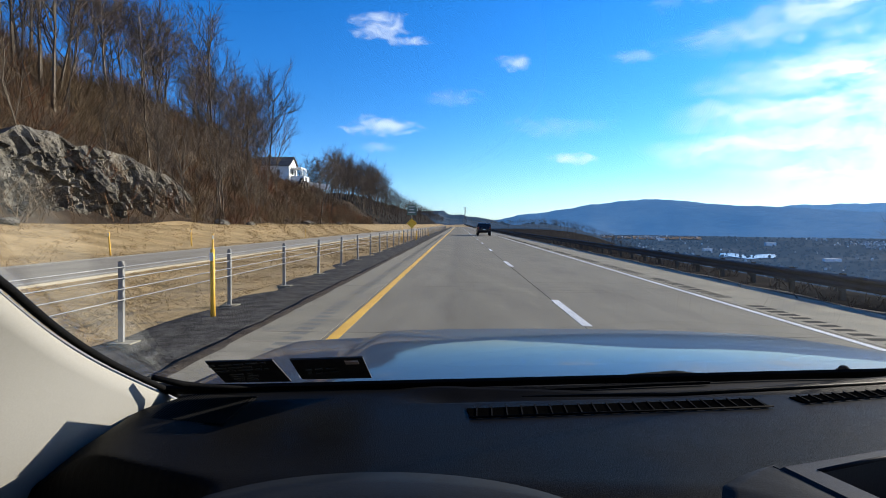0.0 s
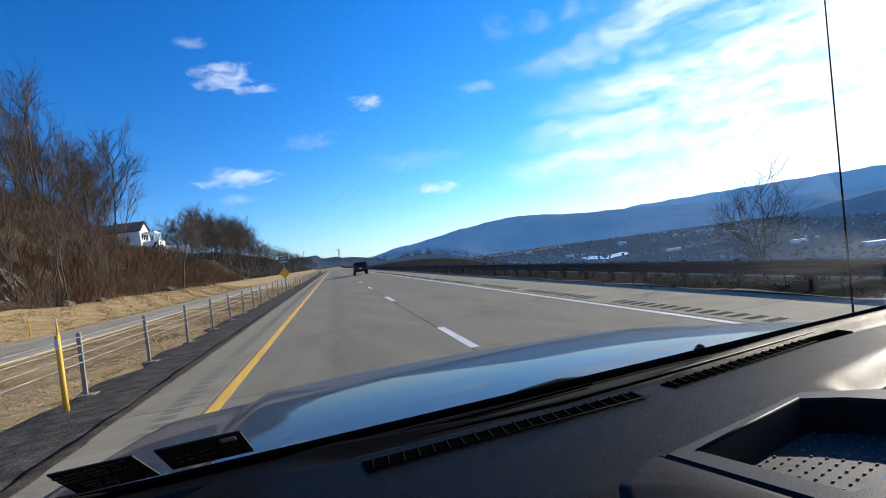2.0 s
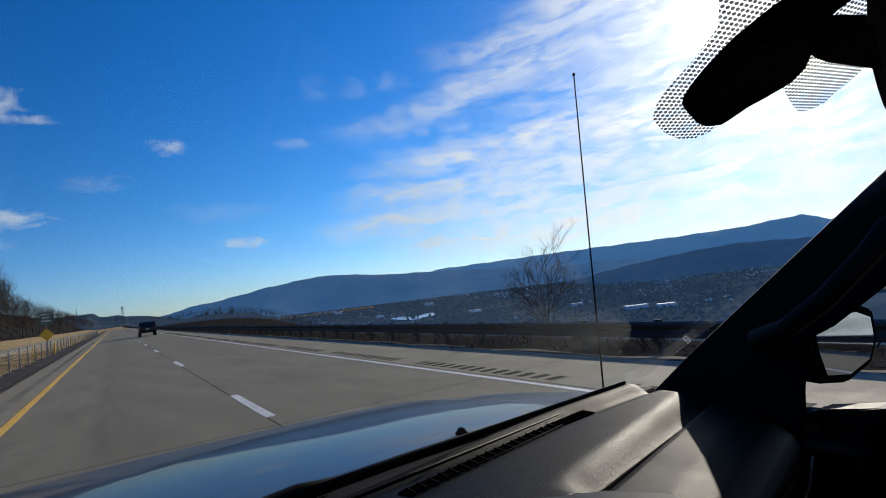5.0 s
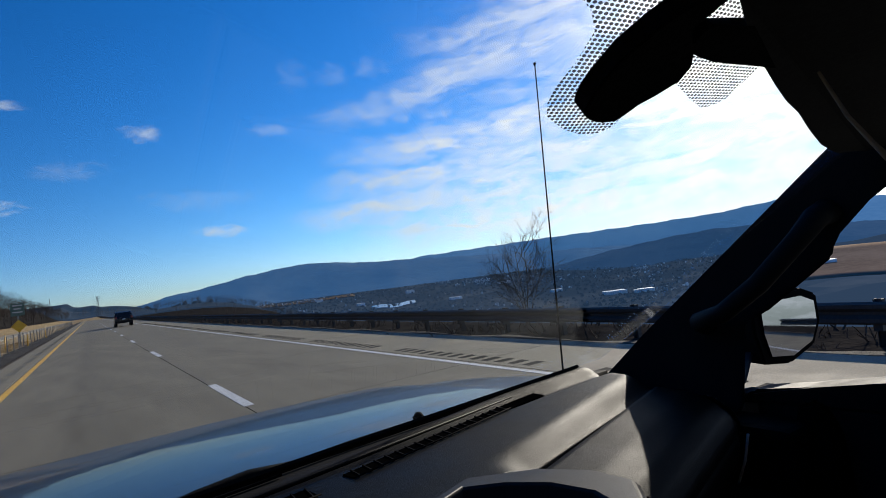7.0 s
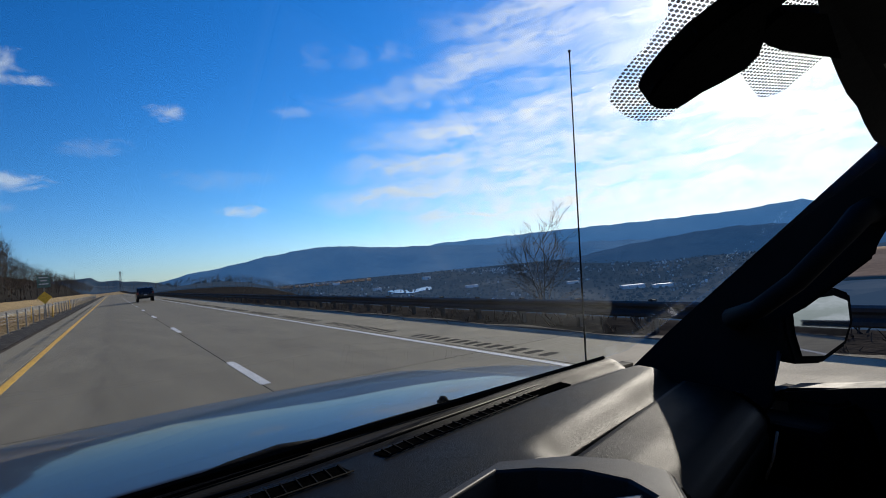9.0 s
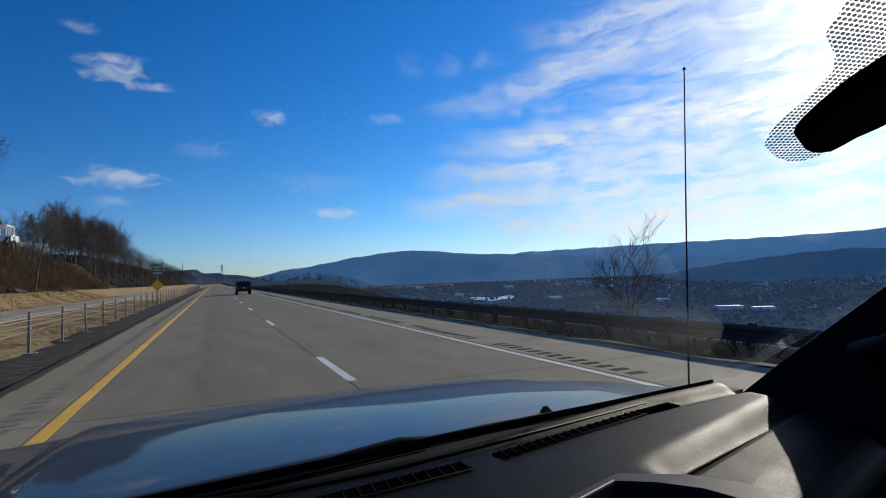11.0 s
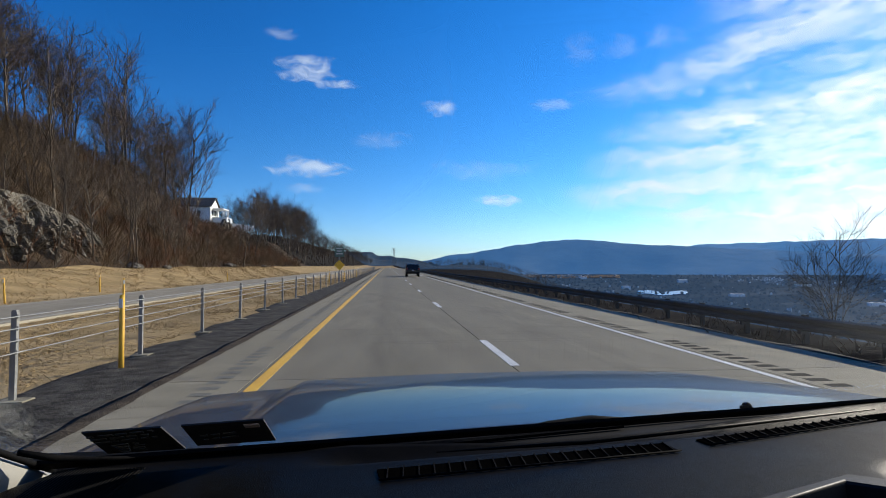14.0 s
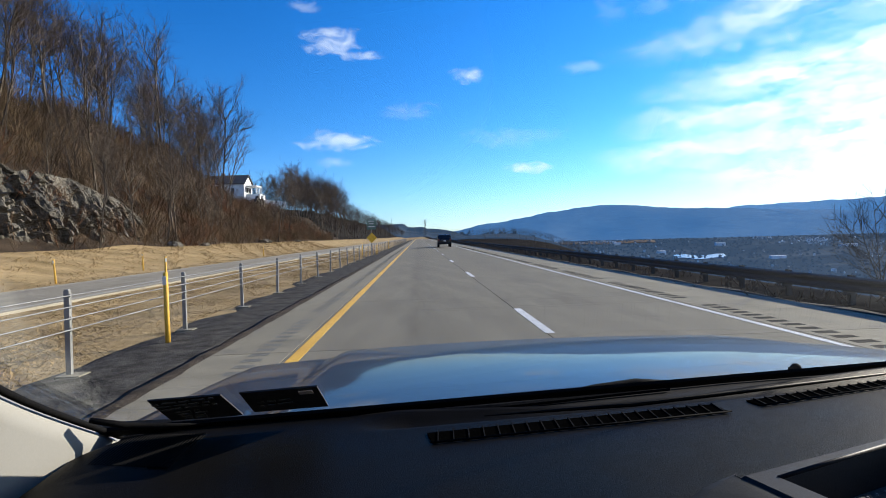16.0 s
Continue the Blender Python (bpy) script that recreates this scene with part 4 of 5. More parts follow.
s1 = sticker(-0.326, -0.252, 0.54, 0.605, 0.006, "dark back of a windshield permit sticker with pale bars")
bars(s1, -0.32, -0.26, 0.546, 0.572, 3, INK, 1)
bars(s1, -0.31, -0.28, 0.576, 0.604, 4, INK, 2)
s2 = sticker(-0.238, -0.158, 0.55, 0.612, 0.004, "dark inspection sticker with a pale corner seal")
bars(s2, -0.225, -0.19, 0.575, 0.598, 2, INK, 3)
quad = [Vector(on_glass(a, b, -0.0078)) for a, b in ((-0.178, 0.562), (-0.164, 0.5635), (-0.164, 0.572), (-0.178, 0.5705))]
part("seal", prism(bmesh.new(), quad, normal * 0.0012), SEAL, s2, "pale red corner seal")

# pillars
def pillar_left(u, v):
    s = -0.17 + 0.66 * u
    inner = Vector(shield(-0.402 - 0.012 * math.sin(math.pi * min(s / 0.3, 1)) + 0.02 * smooth01((s - 0.1) / 0.4), s, -0.012))
    outer = Vector((-0.485 - 0.03 * v, 0.34 - 0.5 * s, 1.28 + 0.6 * s))
    p = inner.lerp(outer, v)
    p.y -= 0.03 * math.sin(math.pi * v)
    return p


part("pillar_trim", sheet(bmesh.new(), pillar_left, 30, 14, 0.02, (-0.7, 0.5, 0.3)), PILLAR, truck, "pale grey windshield pillar trim", smooth=True)
corner = [Vector(shield(-0.30, 0.010, -0.007)), Vector(shield(-0.345, 0.016, -0.007)), Vector(shield(-0.372, 0.03, -0.007)), Vector(shield(-0.392, 0.06, -0.007))]
part("corner_seal", tube(bmesh.new(), corner, [0.0012, 0.003, 0.004, 0.003], 8), BLACK, truck, smooth=True)
seal = [Vector(shield(-0.400 - 0.012 * math.sin(math.pi * min(s / 0.3, 1)) + 0.02 * smooth01((s - 0.1) / 0.4), s, -0.006)) for s in np.linspace(-0.02, 0.5, 18)]
part("pillar_seal", tube(bmesh.new(), seal, 0.0036, 6), BLACK, truck, smooth=True)
bm = prism(bmesh.new(), [(0.95, 0.83, 1.30), (0.95, 0.70, 1.405), (0.95, 0.53, 1.533), (0.95, 0.33, 1.684), (0.95, 0.10, 1.75), (0.95, 0.20, 1.66), (0.95, 0.268, 1.628), (0.95, 0.318, 1.588), (0.95, 0.36, 1.553), (0.95, 0.37, 1.52), (0.95, 0.468, 1.447), (0.95, 0.506, 1.434), (0.95, 0.524, 1.30), (0.95, 0.62, 1.2)], (0.05, 0.029, -0.002), 0.004)
pillar = part("passenger_pillar", bm, DARK_TRIM, truck, "dark windshield pillar on the passenger side")
bm = tube(bmesh.new(), [(0.945, 0.565, 1.43), (0.915, 0.555, 1.437), (0.895, 0.50, 1.455), (0.89, 0.44, 1.495), (0.90, 0.385, 1.55), (0.92, 0.37, 1.575), (0.945, 0.365, 1.582)], [0.018, 0.016, 0.014, 0.014, 0.014, 0.016, 0.018], 10)
part("grab_handle", bm, DARK_TRIM, pillar, "black grab handle", smooth=True)

# door on the passenger side
door = part("door", one_box(0.99, 1.07, -0.55, 0.53, 0.7, 1.31, bevel=0.012), DARK_TRIM, truck, "black passenger door panel")
part("belt_trim", prism(bmesh.new(), [(0.985, 0.56, 1.295), (0.985, -0.55, 1.335), (0.985, -0.55, 1.385), (0.985, 0.308, 1.353), (0.985, 0.435, 1.332), (0.985, 0.53, 1.318)], (0.05, 0, 0), 0.006), DARK_TRIM, door, "satin ledge below the side window")
part("armrest", prism(bmesh.new(), [(0.965, 0.475, 1.20), (0.965, 0.455, 1.308), (0.965, 0.43, 1.316), (0.965, 0.408, 1.275), (0.965, 0.40, 1.16)], (0.035, 0, 0), 0.006), DASH, door, "grained door handle surround")
part("kick_panel", one_box(0.912, 0.985, 0.44, 0.66, 0.85, 1.285, bevel=0.01), BLACK, truck, "black panel between dashboard and door")
# white material puts the sun's glint on chrome into the strip's colour
part("trim_strip", tube(bmesh.new(), [(0.905, 0.497, 1.275), (0.905, 0.507, 1.235), (0.905, 0.53, 1.18), (0.905, 0.57, 1.13)], 0.002, 6), WHITE, truck, "thin chrome trim strip, sun glint drawn white", smooth=True)
SHELL = ((1.235, 0.650, 1.30), (1.228, 0.653, 1.36), (1.232, 0.650, 1.415), (1.262, 0.637, 1.438), (1.34, 0.602, 1.442), (1.372, 0.588, 1.425), (1.368, 0.59, 1.37), (1.345, 0.60, 1.325), (1.29, 0.625, 1.295))
SHELL = [(x, 0.650 - 0.4526 * (x - 1.235) + (z - 1.37) * 0.075, z) for x, y, z in SHELL]
mirror = part("side_mirror", prism(bmesh.new(), SHELL, (0.03, 0.10, 0.0), 0.005), BLACK, truck, "black side mirror housing")
mc = Vector((1.302, 0.6195, 1.369))
part("mirror_glass", prism(bmesh.new(), [mc + (Vector(p) - mc) * 0.78 + Vector((-0.002, -0.005, 0)) for p in SHELL], (0.0006, 0.0018, 0)), MIRROR, mirror, "silvered mirror glass")
part("mirror_arm", prism(bmesh.new(), [(1.03, 0.60, 1.285), (1.03, 0.56, 1.32), (1.24, 0.665, 1.325), (1.24, 0.69, 1.29)], (0, 0.05, 0), 0.006), DARK_TRIM, mirror)

# roof lining, sun visor, rear-view mirror
lining = part("headliner", prism(bmesh.new(), [(-0.62, 0.10, 1.80), (0.30, 0.13, 1.735), (0.55, 0.19, 1.73), (0.98, 0.32, 1.70), (1.02, -0.2, 1.72), (1.02, -1.2, 1.74), (-0.62, -1.2, 1.80)], (0, 0, 0.04)), HEADLINER, truck, "dark roof lining")
VISOR_EDGE = ((0.36, 0.14), (0.412, 0.167), (0.438, 0.179), (0.464, 0.190), (0.507, 0.207), (0.55, 0.222), (0.595, 0.237), (0.638, 0.249), (0.70, 0.270), (0.77, 0.292), (0.841, 0.312), (0.93, 0.315))
visor = prism(bmesh.new(), [on_glass(x, y, -0.012) for x, y in VISOR_EDGE] + [(0.95, 0.10, 1.66), (0.55, 0.0, 1.70), (0.40, 0.05, 1.712)], (0, -0.012, 0.018), 0.004)
visor_ob = part("sun_visor", visor, HEADLINER, truck, "dark folded sun visor")
part("visor_edge", tube(bmesh.new(), [(0.561, 0.191, 1.674), (0.578, 0.184, 1.64), (0.584, 0.172, 1.615), (0.583, 0.163, 1.601)], [0.0012, 0.0016, 0.002, 0.003], 8), PILLAR, visor_ob, "pale visor edge", smooth=True)
HOUSING = ((0.365, 0.239), (0.3565, 0.2345), (0.3535, 0.226), (0.3535, 0.216), (0.357, 0.200), (0.367, 0.1855), (0.375, 0.181), (0.389, 0.169), (0.43, 0.125), (0.452, 0.125), (0.405, 0.169), (0.392, 0.186), (0.404, 0.193), (0.415, 0.199), (0.422, 0.206), (0.422, 0.216), (0.410, 0.225), (0.398, 0.229), (0.394, 0.238), (0.390, 0.2415), (0.378, 0.242))
normal = Vector((0, 0.5208, 0.8537))
mount = part("mirror_mount", prism(bmesh.new(), [on_glass(x, y, -0.002) for x, y in HOUSING], -normal * 0.014, 0.0015), BLACK, truck, "black sensor housing and mirror mount")
STALK = ((0.409, 0.1985), (0.414, 0.1945), (0.412, 0.189), (0.416, 0.185), (0.443, 0.184), (0.472, 0.183), (0.56, 0.182), (0.62, 0.214), (0.518, 0.209), (0.476, 0.207), (0.446, 0.2055), (0.428, 0.2030), (0.418, 0.2015))
part("mirror_stalk", prism(bmesh.new(), [on_glass(x, y, -0.004) for x, y in STALK], -normal * 0.008, 0.001), BLACK, mount, "black mirror stalk")
# dotted ceramic shade band round the mount
FRIT, mn = material("dotted_border")
cell = mn("TexCoord").outputs["Object"]
tilt = mn("Mapping", {"Vector": cell, "Rotation": (radians(31.4), 0, 0)}).outputs[0]
tilt = mn("Mapping", {"Vector": tilt, "Scale": (0.36, 0.62, 1.0)}).outputs[0]
grid = mn("TexVoronoi", {"Vector": tilt, "Scale": 660.0, "Randomness": 0.0})
grid.voronoi_dimensions = "2D"
dots = grid.outputs[0]
hole = mn.ramp(dots, 0.40, 0.28, 0.0, 0.72)
mn.tree.links.new(mn("MixShader", {0: hole, 1: mn("BsdfTransparent").outputs[0], 2: mn("BsdfDiffuse", {"Color": (0.01, 0.01, 0.01, 1)}).outputs[0]}).outputs[0], mn("OutputMaterial").inputs[0])
quad = [Vector(on_glass(a, b, -0.004)) for a, b in ((0.28, 0.12), (0.304, 0.177), (0.326, 0.187), (0.337, 0.196), (0.338, 0.212), (0.335, 0.227), (0.337, 0.236), (0.343, 0.244), (0.365, 0.254), (0.385, 0.259), (0.400, 0.259), (0.411, 0.255), (0.413, 0.246), (0.411, 0.236), (0.421, 0.224), (0.441, 0.225), (0.470, 0.236), (0.497, 0.245), (0.510, 0.243), (0.519, 0.238), (0.524, 0.213), (0.56, 0.12))]
part("dotted_border", prism(bmesh.new(), quad, normal * 0.0004), FRIT, glass, "dotted black shade print")

# rest of the cab, behind and below the view, unseen; keeps stray light out
part("cab_back", one_box(-0.62, 1.02, -1.25, -1.2, 0.6, 1.8), HEADLINER, truck)
part("cab_floor", one_box(-0.62, 1.02, -1.2, 0.75, 0.55, 0.6), HEADLINER, truck)
part("driver_door", one_box(-0.68, -0.62, -1.2, 0.6, 0.6, 1.30), DARK_TRIM, truck)
part("firewall", one_box(-0.62, 1.02, 0.80, 0.84, 0.6, 1.30), BLACK, truck)
part("body_front", one_box(-0.60, 1.20, 0.95, 1.76, 0.45, 1.12, bevel=0.05), PAINT, truck, "blue-grey front wings and grille")
for name, x in (("wheel", -0.62), ("wheel", 1.22)):
    bm = bmesh.new()
    bmesh.ops.create_cone(bm, cap_ends=True, segments=28, radius1=0.39, radius2=0.39, depth=0.25, matrix=pose(x + (0.1 if x < 0 else -0.1), 1.3, 0.39, 0, 90, 0))
    part(name, bm, BLACK, truck)

# outside of the truck: roof, doors, load bed, front end
EDGE_X, EDGE_Z, EDGE_Y = (-0.62, 0.30, 0.55, 1.02), (1.80, 1.735, 1.73, 1.70), (0.08, 0.11, 0.17, 0.30)


def roof_top(u, v):
    x = -0.64 + 1.72 * u
    z0, y0 = float(np.interp(x, EDGE_X, EDGE_Z)) + 0.045, float(np.interp(x, EDGE_X, EDGE_Y))
    z = z0 + (1.875 + 0.04 * (1 - (2 * u - 1) ** 2) - z0) * smooth01(min(v * 3.2, 1.0)) - 0.05 * smooth01((abs(2 * u - 1) - 0.88) / 0.12)
    return (x, y0 + (-1.27 - y0) * v, z)


part("roof", sheet(bmesh.new(), roof_top, 24, 20, 0.015), PAINT, truck, "blue-grey cab roof", smooth=True)
part("rear_pillar", one_box(1.04, 1.10, -1.26, -0.95, 1.30, 1.86, bevel=0.02), PAINT, truck)
part("rear_pillar", one_box(-0.70, -0.64, -1.26, -0.95, 1.30, 1.86, bevel=0.02), PAINT, truck)
part("door_skin", one_box(1.075, 1.125, -0.95, 0.62, 0.52, 1.29, bevel=0.02), PAINT, truck, "blue-grey outer door panel")
part("door_skin", one_box(-0.735, -0.685, -0.95, 0.62, 0.52, 1.29, bevel=0.02), PAINT, truck, "blue-grey outer door panel")
part("sill", one_box(-0.72, 1.11, -1.26, 0.9, 0.40, 0.53, bevel=0.02), BLACK, truck)
bed = part("load_bed", one_box(-0.72, 1.11, -3.05, -1.30, 0.55, 0.66), PAINT, truck, "open blue-grey load bed")
for x0, x1, y0, y1 in ((-0.74, -0.68, -3.05, -1.30), (1.07, 1.13, -3.05, -1.30), (-0.68, 1.07, -1.36, -1.30), (-0.68, 1.07, -3.05, -2.99)):
    part("bed_wall", one_box(x0, x1, y0, y1, 0.66, 1.26, bevel=0.012), PAINT, bed)
for x in (-0.56, 0.95):
    part("wheel_arch", one_box(x - 0.14, x + 0.14, -2.65, -1.75, 0.62, 0.86, bevel=0.05), PAINT, bed)
for x in (-0.62, 1.0):
    part("wing", one_box(x - 0.12, x + 0.12, 0.62, 1.7, 0.75, 1.12, bevel=0.05), PAINT, truck)
part("bumper", one_box(-0.66, 1.24, 1.72, 1.92, 0.42, 0.66, bevel=0.05), BLACK, truck)
part("radiator_grille", one_box(-0.12, 0.72, 1.75, 1.79, 0.70, 1.0, bevel=0.02), BLACK, truck)
for x in (-0.42, 1.02):
    part("headlight", one_box(x - 0.16, x + 0.16, 1.74, 1.80, 0.82, 1.0, bevel=0.03), SILVER, truck, "clear headlight")
for x in (-0.52, 0.91):
    bm = bmesh.new()
    bmesh.ops.create_cone(bm, cap_ends=True, segments=28, radius1=0.39, radius2=0.39, depth=0.25, matrix=pose(x, -2.2, 0.39, 0, 90, 0))
    part("wheel", bm, BLACK, truck)


# ---- vehicle ahead ----
CAR_PAINT = surface("black_car_paint", (0.008, 0.009, 0.01), (0.013, 0.014, 0.016), 4, 0.25, fine=300, bump=0.01)
LAMP_RED = surface("tail_lamp", (0.12, 0.008, 0.006), (0.2, 0.012, 0.01), 8, 0.25)
CAR_GLASS = surface("tinted_car_glass", (0.006, 0.008, 0.01), (0.01, 0.012, 0.014), 4, 0.06)
PLATE = surface("number_plate", (0.5, 0.5, 0.5), (0.62, 0.62, 0.6), 10, 0.5)


def suv(x, y):
    car = thing("suv", "black sport utility vehicle driving ahead on the concrete road", "car", (x, y, 0))
    prof = [(0.0, 0.42), (-0.02, 0.95), (0.05, 1.12), (0.32, 1.70), (0.6, 1.77), (2.6, 1.74), (3.3, 1.18), (4.5, 1.02), (4.65, 0.85), (4.65, 0.42)]
    bm = bmesh.new()
    rings = []
    for sx in (-0.95, -0.93, -0.72, 0.72, 0.93, 0.95):
        top = abs(sx) < 0.8
        rings.append([bm.verts.new((sx * (0.9 if z > 1.2 and not top else 1.0), yy, z if top or z < 1.2 else z - 0.05)) for yy, z in prof])
    k = len(prof)
    for a, b in zip(rings, rings[1:]):
        for i in range(k):
            bm.faces.new((a[i], a[(i + 1) % k], b[(i + 1) % k], b[i]))
    bm.faces.new(rings[0][::-1])
    bm.faces.new(rings[-1])
    part("body", bm, CAR_PAINT, car)
    part("rear_window", prism(bmesh.new(), [(-0.66, 0.065, 1.17), (0.66, 0.065, 1.17), (0.6, 0.27, 1.62), (-0.6, 0.27, 1.62)], (0, -0.02, 0.01)), CAR_GLASS, car)
    for s in (-1, 1):
        part("tail_lamp", one_box(s * 0.82 - 0.1, s * 0.82 + 0.1, -0.045, 0.03, 0.95, 1.2, bevel=0.015), LAMP_RED, car, "red tail lamp")
        for yy in (0.85, 3.7):
            bm = bmesh.new()
            bmesh.ops.create_cone(bm, cap_ends=True, segments=24, radius1=0.36, radius2=0.36, depth=0.24, matrix=pose(s * 0.82, yy, 0.36, 0, 90, 0))
            wheel = part("wheel", bm, BLACK, car)
            bm = bmesh.new()
            bmesh.ops.create_cone(bm, cap_ends=True, segments=16, radius1=0.22, radius2=0.2, depth=0.02, matrix=pose(s * 0.945, yy, 0.36, 0, 90, 0))
            part("rim", bm, SILVER, wheel)
    part("bumper", one_box(-0.9, 0.9, -0.1, 0.1, 0.42, 0.68, bevel=0.03), DARK_TRIM, car)
    part("number_plate", one_box(-0.16, 0.16, -0.035, -0.018, 0.82, 0.95), PLATE, car)
    return car


suv(3.55, 78.0)


# ---- bare winter trees ----
def tree_parts(seed, height, spread, fine=1.0, limbs_n=10, low=0.35):
    """Limbs and twigs of one bare tree, as tapered sticks: trunk, rising limbs, branches, twigs, twiglets."""
    r = random.Random(seed)
    thick, thin = [], []

    def bent(p, d, length, radius, pieces, wander, rise, out, taper=0.72):
        """A crooked stick; gives its points."""
        pts = [p]
        for _ in range(pieces):
            d = (d + Vector((r.uniform(-1, 1), r.uniform(-1, 1), r.uniform(-0.5, 0.5))) * wander + Vector((0, 0, rise))).normalized()
            q = p + d * length / pieces
            out.append((p, q, radius, radius * taper))
            p, radius = q, radius * taper
            pts.append(p)
        return pts, d, radius

    def along(pts, t):
        k = min(int(t * (len(pts) - 1)), len(pts) - 2)
        return pts[k].lerp(pts[k + 1], t * (len(pts) - 1) - k), (pts[k + 1] - pts[k]).normalized()

    def aside(d, lean):
        a = d.orthogonal().normalized()
        return (d * (1 - 0.35 * lean) + (Matrix.Rotation(r.uniform(0, 6.283), 3, d) @ a) * lean).normalized()

    trunk, _, _ = bent(Vector((0, 0, -0.5)), Vector((r.uniform(-0.1, 0.1), r.uniform(-0.1, 0.1), 1)), height * 0.84, height * 0.0135, 7, 0.06, 0.04, thick, 0.82)
    for i in range(limbs_n):
        t = low + (0.97 - low) * (i + r.random()) / limbs_n
        p, d = along(trunk, t)
        a = r.uniform(0, 6.283) + i * 2.4
        nd = Vector((math.cos(a) * spread, math.sin(a) * spread, r.uniform(0.8, 1.5))).normalized()
        reach = height * (0.44 - 0.26 * (t - low)) * r.uniform(0.75, 1.15)
        limb, _, rr = bent(p, nd, reach, height * 0.006, 5, 0.13, 0.11, thick)
        for j in range(7):
            p, d = along(limb, 0.2 + 0.8 * (j + r.random()) / 7)
            branch, _, rr = bent(p, aside(d, r.uniform(0.45, 0.85)), reach * r.uniform(0.3, 0.55), height * 0.0024, 2, 0.15, 0.12, thick)
            for k in range(int(6 * fine)):
                p, d = along(branch, 0.1 + 0.9 * (k + r.random()) / (6 * fine))
                twig, _, rr = bent(p, aside(d, r.uniform(0.35, 0.8)), reach * r.uniform(0.16, 0.32), height * 0.001, 2, 0.12, 0.12, thin)
                for m in range(int(2.3 * fine)):
                    p, d = along(twig, r.uniform(0.1, 1.0))
                    bent(p, aside(d, r.uniform(0.35, 0.8)), reach * r.uniform(0.08, 0.17), height * 0.0007, 1, 0.1, 0.1, thin)
    return thick, thin


def stick_parts(owner, thick, thin):
    for name, data, mat, sides in (("trunk", thick, BARK, 4), ("crown", thin, TWIG, 3)):
        v, f = sticks([tuple(q[0]) for q in data], [tuple(q[1]) for q in data], [q[2] for q in data], [q[3] for q in data], sides)
        arrays(name, v, f, mat, owner)
    return owner


def make_tree(seed, height, spread, limbs_n, low):
    return stick_parts(thing("bare_tree", "tall bare deciduous tree with a dense twiggy winter crown", "tree", group="bare trees on the slope"), *tree_parts(seed, height, spread, 1.0, limbs_n, low))


kinds = [make_tree(11 + k, *a) for k, a in enumerate(((16, 0.95, 10, 0.36), (18, 0.8, 11, 0.42), (14, 1.15, 9, 0.3), (17, 0.9, 10, 0.38), (13, 1.1, 9, 0.26)))]
r = random.Random(5)
spots = []


def house_gap(x, y):
    """Kept open: the view past the cliff to the white house."""
    return -18.4 < math.degrees(math.atan2(x, y)) < -14.2 and 62 < y < 230


for k in range(20):
    spots.append((-25.5 - 12 * r.random() ** 0.7, r.uniform(38, 110)))
for k in range(44):
    spots.append((-37.5 - 6 * r.random() - (5 if k % 2 else 0), 40 + 86 * k / 44 + r.uniform(-1, 1)))
for k in range(32):
    spots.append((-27 - 18 * r.random(), r.uniform(150, 225)))
for k in range(30):
    spots.append((-28 - 20 * r.random(), r.uniform(215, 330)))
spots = [(x, y) for x, y in spots if not house_gap(x, y)]
spots += [(-42.0, 158), (-39.5, 160), (-60, 150)]
for k, (x, y) in enumerate(spots):
    src = kinds[k % 5]
    s = r.uniform(0.8, 1.12) * (0.98 if y > 140 else 1.0) * (0.5 if x > -33 else 0.95) * (0.8 if 145 < y < 165 else 1.0)
    m = pose(x, y, float(land(x, y)) - 0.1, r.uniform(-4, 4), r.uniform(-4, 4) + 4, r.uniform(0, 360)) @ Matrix.Scale(s, 4)
    if k < 5:
        src.matrix_basis = m
    else:
        copy_thing(src, m).matrix_basis = m


def sapling(seed, height):
    """A slender pale-stemmed young tree."""
    thick, thin = tree_parts(seed, height, 0.5, 0.5, 6, 0.45)
    return stick_parts(thing("sapling", "slender bare young tree with a pale stem on the slope", "tree", group="saplings on the slope"), thick, thin)


young = [sapling(120 + k, h) for k, h in enumerate((9, 7.5, 10.5, 8.5))]
placed = 0
for _ in range(66):
    x, y = -24.2 - 11 * r.random(), r.uniform(16, 125)
    low = 0.62 if house_gap(x, y) else 1.0
    if (low < 1 and x < -30) or (27 < y < 57 and x > -30 and placed % 3):
        continue
    m = pose(x, y, float(land(x, y)) - 0.1, r.uniform(-7, 7), r.uniform(-3, 9), r.uniform(0, 360)) @ Matrix.Scale(low * r.uniform(0.75, 1.2), 4)
    if placed < 4:
        young[placed].matrix_basis = m
    else:
        copy_thing(young[placed % 4], m).matrix_basis = m
    placed += 1


def in_field(src, count, place, rng, lo, hi):
    """Many joined copies of a few sets of sticks, as one mass."""
    P0, P1, R0, R1 = [], [], [], []
    base = [(np.array([tuple(q[0]) for q in d]), np.array([tuple(q[1]) for q in d]), np.array([q[2] for q in d]), np.array([q[3] for q in d])) for d in src]
    for _ in range(count):
        b = base[rng.randrange(len(base))]
        x, y = place(rng)
        s, a = rng.uniform(lo, hi), rng.uniform(0, 6.28)
        rot = np.array([[math.cos(a), -math.sin(a), 0], [math.sin(a), math.cos(a), 0], [0, 0, 1]]) * s
        o = np.array([x, y, float(land(x, y))])
        P0.append(b[0] @ rot.T + o)
        P1.append(b[1] @ rot.T + o)
        R0.append(b[2] * s)
        R1.append(b[3] * s)
    return np.concatenate(P0), np.concatenate(P1), np.concatenate(R0), np.concatenate(R1)


